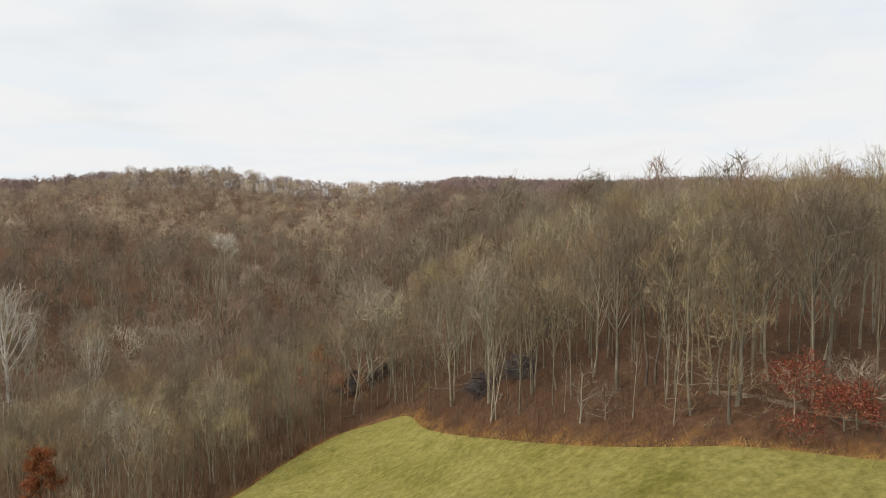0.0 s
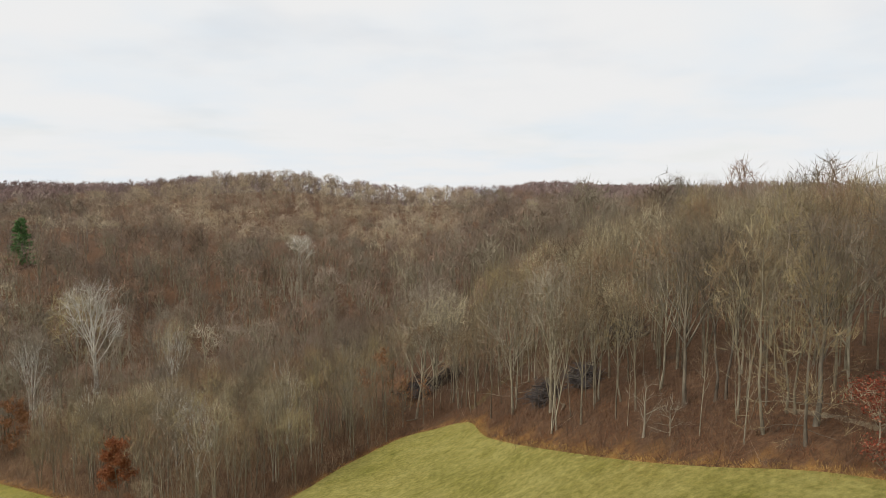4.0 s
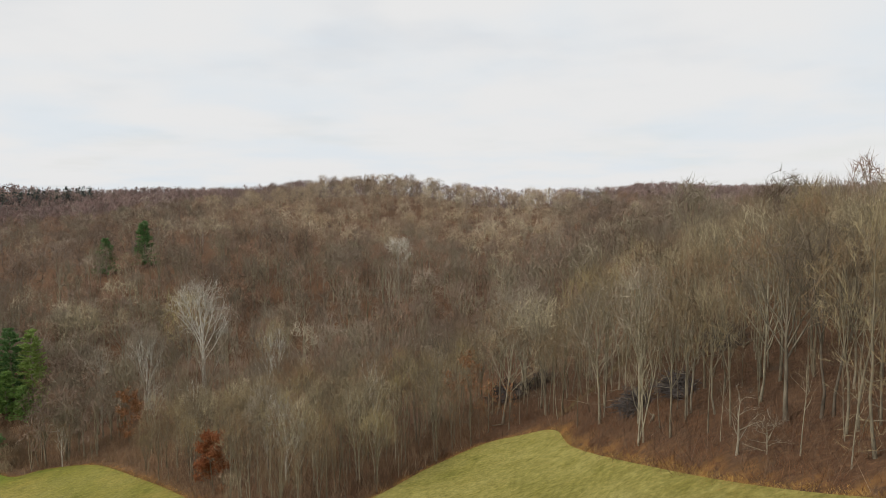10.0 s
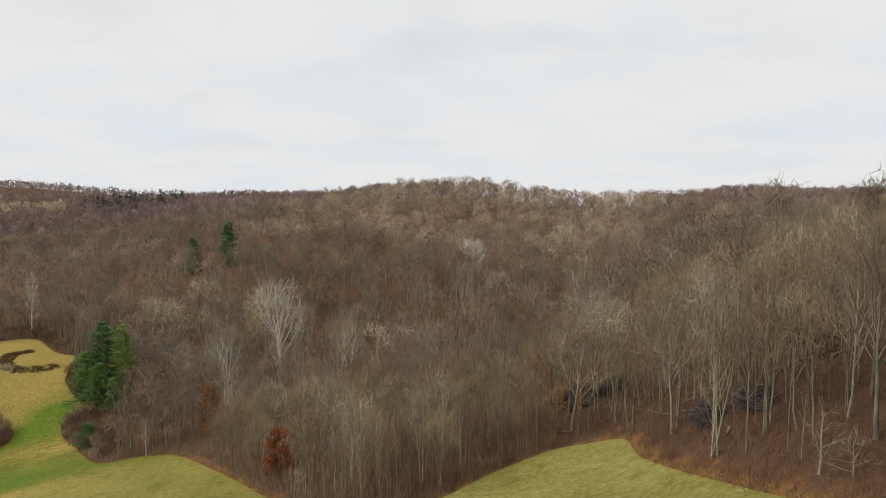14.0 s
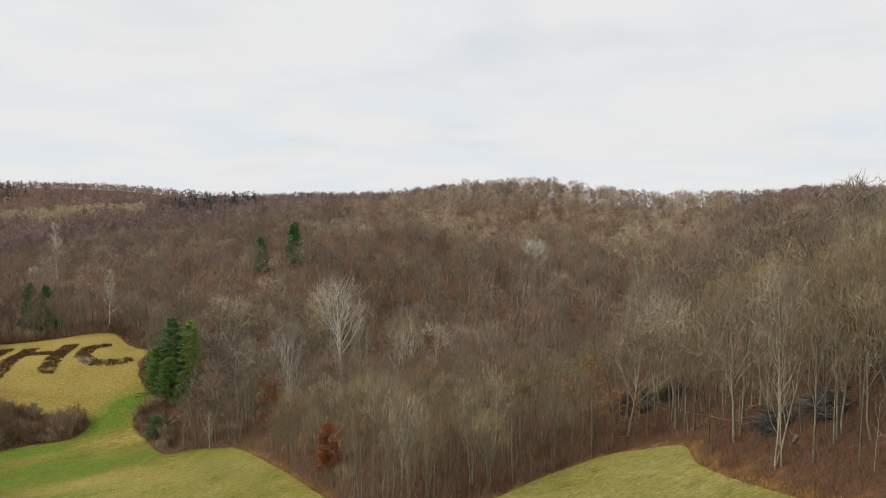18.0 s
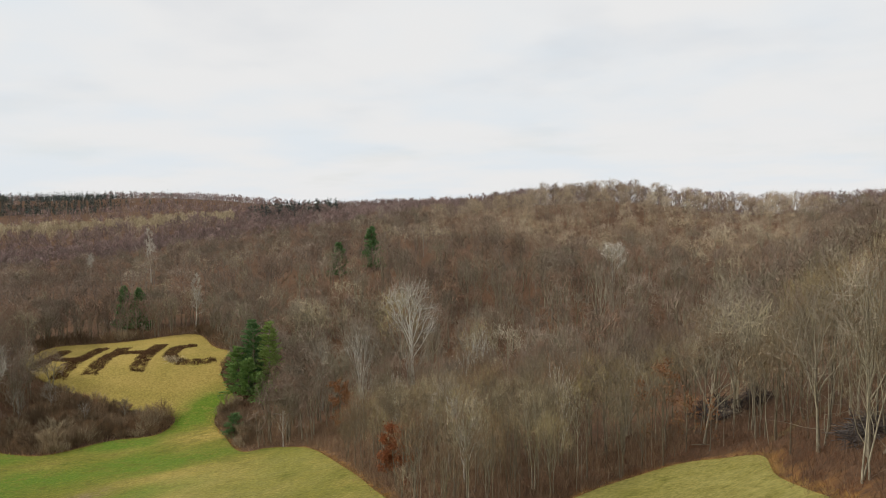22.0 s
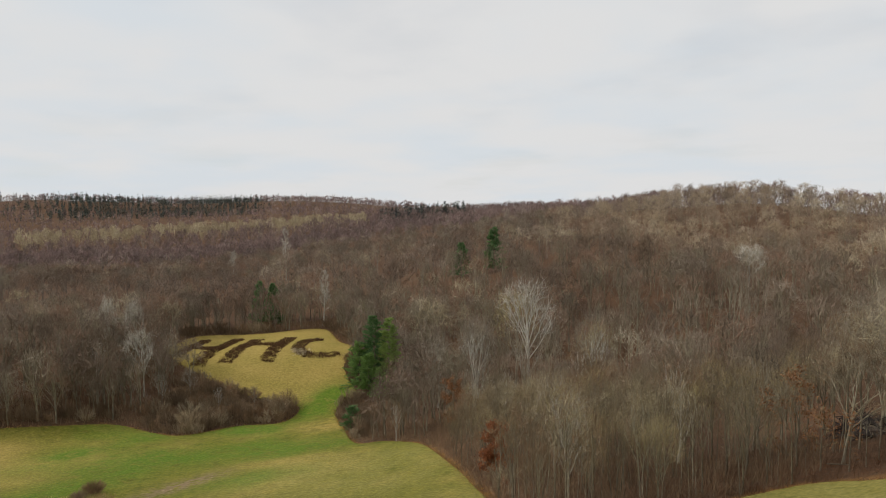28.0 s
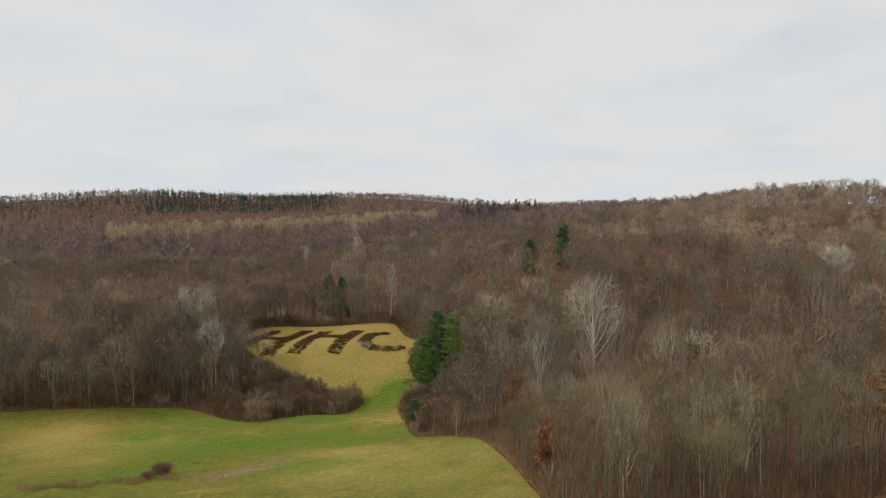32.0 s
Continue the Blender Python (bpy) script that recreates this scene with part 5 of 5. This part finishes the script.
draped("dirt_track", [(19.2, 46.8), (20.6, 44.6), (22.3, 40.2), (24.5, 36), (30, 28)], 0.6, EARTH, "pale dirt track through leaf litter", "track", 0.05)
draped("grass_trail", [(-3.6, 84.4), (-1.6, 86.8), (1.5, 91), (3, 98), (2, 108)], 1.5, TRAIL, "faint grassy trail leading into the wood", "track", 0.07, 2)


def brush_pile(x, y, wide, tall, seed, label):
    """Dark dead branches heaped and tangled, with a few bleached poles on top."""
    rng = np.random.RandomState(seed)
    ob = thing("brush_pile", label, "brush pile", "brush piles in the wood")
    heap, pale = Soup(), Soup()
    for n, soup, thick in ((260, heap, 0.05), (6, pale, 0.03)):
        for i in range(n):
            a, r = rng.uniform(0, 6.28), wide * math.sqrt(rng.uniform(0, 1))
            top = tall * (1 - (r / wide) ** 2) * (rng.uniform(0, 1) if soup is heap else 1.05) + 0.1
            c = np.array([math.cos(a) * r, math.sin(a) * r * 0.6, top])
            d = unit(rng.normal(size=3) * np.array([1, 1, 0.45]))
            ln = rng.uniform(0.7, 1.8)
            tube(soup, [c - d * ln, c + rng.normal(0, 0.12, 3), c + d * ln], [thick * 0.7, thick, thick * 0.3], 3)
    # a ragged dark mound fills the inside of the pile
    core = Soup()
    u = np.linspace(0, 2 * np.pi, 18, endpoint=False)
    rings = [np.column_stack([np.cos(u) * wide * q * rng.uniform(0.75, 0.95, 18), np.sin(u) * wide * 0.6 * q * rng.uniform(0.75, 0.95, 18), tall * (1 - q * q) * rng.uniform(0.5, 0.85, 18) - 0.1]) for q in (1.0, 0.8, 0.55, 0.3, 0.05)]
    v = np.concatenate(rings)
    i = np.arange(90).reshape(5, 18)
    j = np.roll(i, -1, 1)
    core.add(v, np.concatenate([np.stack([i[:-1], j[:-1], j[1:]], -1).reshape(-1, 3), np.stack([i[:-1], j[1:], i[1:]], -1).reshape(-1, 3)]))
    soup_part("mound", core, [DARK_DEAD], ob, "dark mound filling the inside of the pile")
    soup_part("dead_branch", heap, [DARK_DEAD], ob)
    for v, f in zip(pale.v, pale.f):
        pole = Soup()
        pole.add(v, f - f.min())
        soup_part("bleached_pole", pole, [PALE_BARK], ob, "bleached grey pole")
    return set_tree(ob, x, y, 1.0, seed, 0.05)


DARK_DEAD = wood("dark_dead_wood", [(0.0, (0.038, 0.033, 0.034)), (0.6, (0.066, 0.058, 0.058)), (1.0, (0.12, 0.105, 0.10))], False, 2.0)
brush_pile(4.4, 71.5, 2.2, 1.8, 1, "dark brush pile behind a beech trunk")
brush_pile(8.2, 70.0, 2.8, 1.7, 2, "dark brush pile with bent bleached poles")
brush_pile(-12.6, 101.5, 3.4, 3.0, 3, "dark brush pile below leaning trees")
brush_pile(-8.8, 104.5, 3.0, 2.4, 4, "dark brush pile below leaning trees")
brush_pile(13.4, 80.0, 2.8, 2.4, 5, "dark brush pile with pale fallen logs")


def log(x, y, ln, thick, turn, label):
    rng = np.random.RandomState(int(ln * 100))
    ob = thing("fallen_log", label, "log", "fallen logs in the wood")
    soup = Soup()
    u = np.linspace(-0.5, 0.5, 6)
    tube(soup, np.column_stack([u * ln, rng.normal(0, 0.06, 6), thick + rng.normal(0, 0.04, 6) + 0.12 * u * ln]), thick * np.array([0.9, 1.05, 1, 0.95, 0.85, 0.6]), 8)
    soup_part("stem", soup, [BARK], ob, smooth_faces=True)
    stub = Soup()
    tube(stub, [(0.2 * ln, 0, thick), (0.28 * ln, 0.5, thick + 0.5)], [thick * 0.35, thick * 0.1], 5)
    soup_part("broken_branch", stub, [BARK], ob)
    return set_tree(ob, x, y, 1.0, turn, 0.0)


log(12.2, 77.0, 2.2, 0.09, 0.3, "weathered fallen log beside a brush pile")
log(15.2, 77.5, 3.2, 0.12, 0.9, "weathered fallen log propped on leaf litter")
log(5.6, 66.0, 1.4, 0.14, 1.4, "short grey log at the foot of a beech")
log(-11.0, 88.0, 3.6, 0.06, 0.2, "fallen pole below saplings")


def bush_at(x, y, s, seed, label, mat=None):
    ob = thing("shrub", label, "bush", "leafless bushes in the open field")
    a, b = shrub(seed, 1.8, 1.9, 110, 26, 0.03)
    a.add(*b.arrays()[:2])
    soup_part("bush_crown", a, [mat or SCRUB], ob)
    return set_tree(ob, x, y, s, seed, 0.1)


bush_at(-119.0, 57.2, 1.15, 801, "dark round leafless bush in the open field")
bush_at(-117.0, 54.0, 0.8, 802, "low grey leafless bush in tall weeds")
rng = np.random.RandomState(4)
wx, wy = rng.uniform(-126, -108, 1500), rng.uniform(36, 58, 1500)
near_line = np.abs((wx + 117.7) - (wy - 48) * 0.42) < 2.2 + 1.2 * np.sin(wy * 0.9) + rng.uniform(-0.6, 0.6, 1500)
stalks("dry_weeds", "tall tan dry weeds in the open field", "weeds", wx[near_line], wy[near_line], rng.uniform(0.5, 1.3, near_line.sum()), 12, 0.045,
       wood("tan_stalks", [(0.0, (0.26, 0.165, 0.08)), (0.6, (0.40, 0.28, 0.14)), (1.0, (0.54, 0.42, 0.24))], True, 0.6), 61, 0.4, 0.4)
# tufts all over the grass of the near lobes
tx, ty = rng.uniform(-60, 35, 60000), rng.uniform(28, 90, 60000)
lawn = inside(tx, ty)
stalks("grass_tufts", "short tufts of dry grass and fallen leaves in the meadow", "grass", tx[lawn], ty[lawn], rng.uniform(0.06, 0.22, lawn.sum()), 3, 0.04,
       wood("tuft_blades", [(0.0, (0.10, 0.12, 0.03)), (0.45, (0.22, 0.21, 0.06)), (0.8, (0.36, 0.28, 0.10)), (1.0, (0.46, 0.30, 0.13))], True, 0.6), 62, 0.3, 0.8)
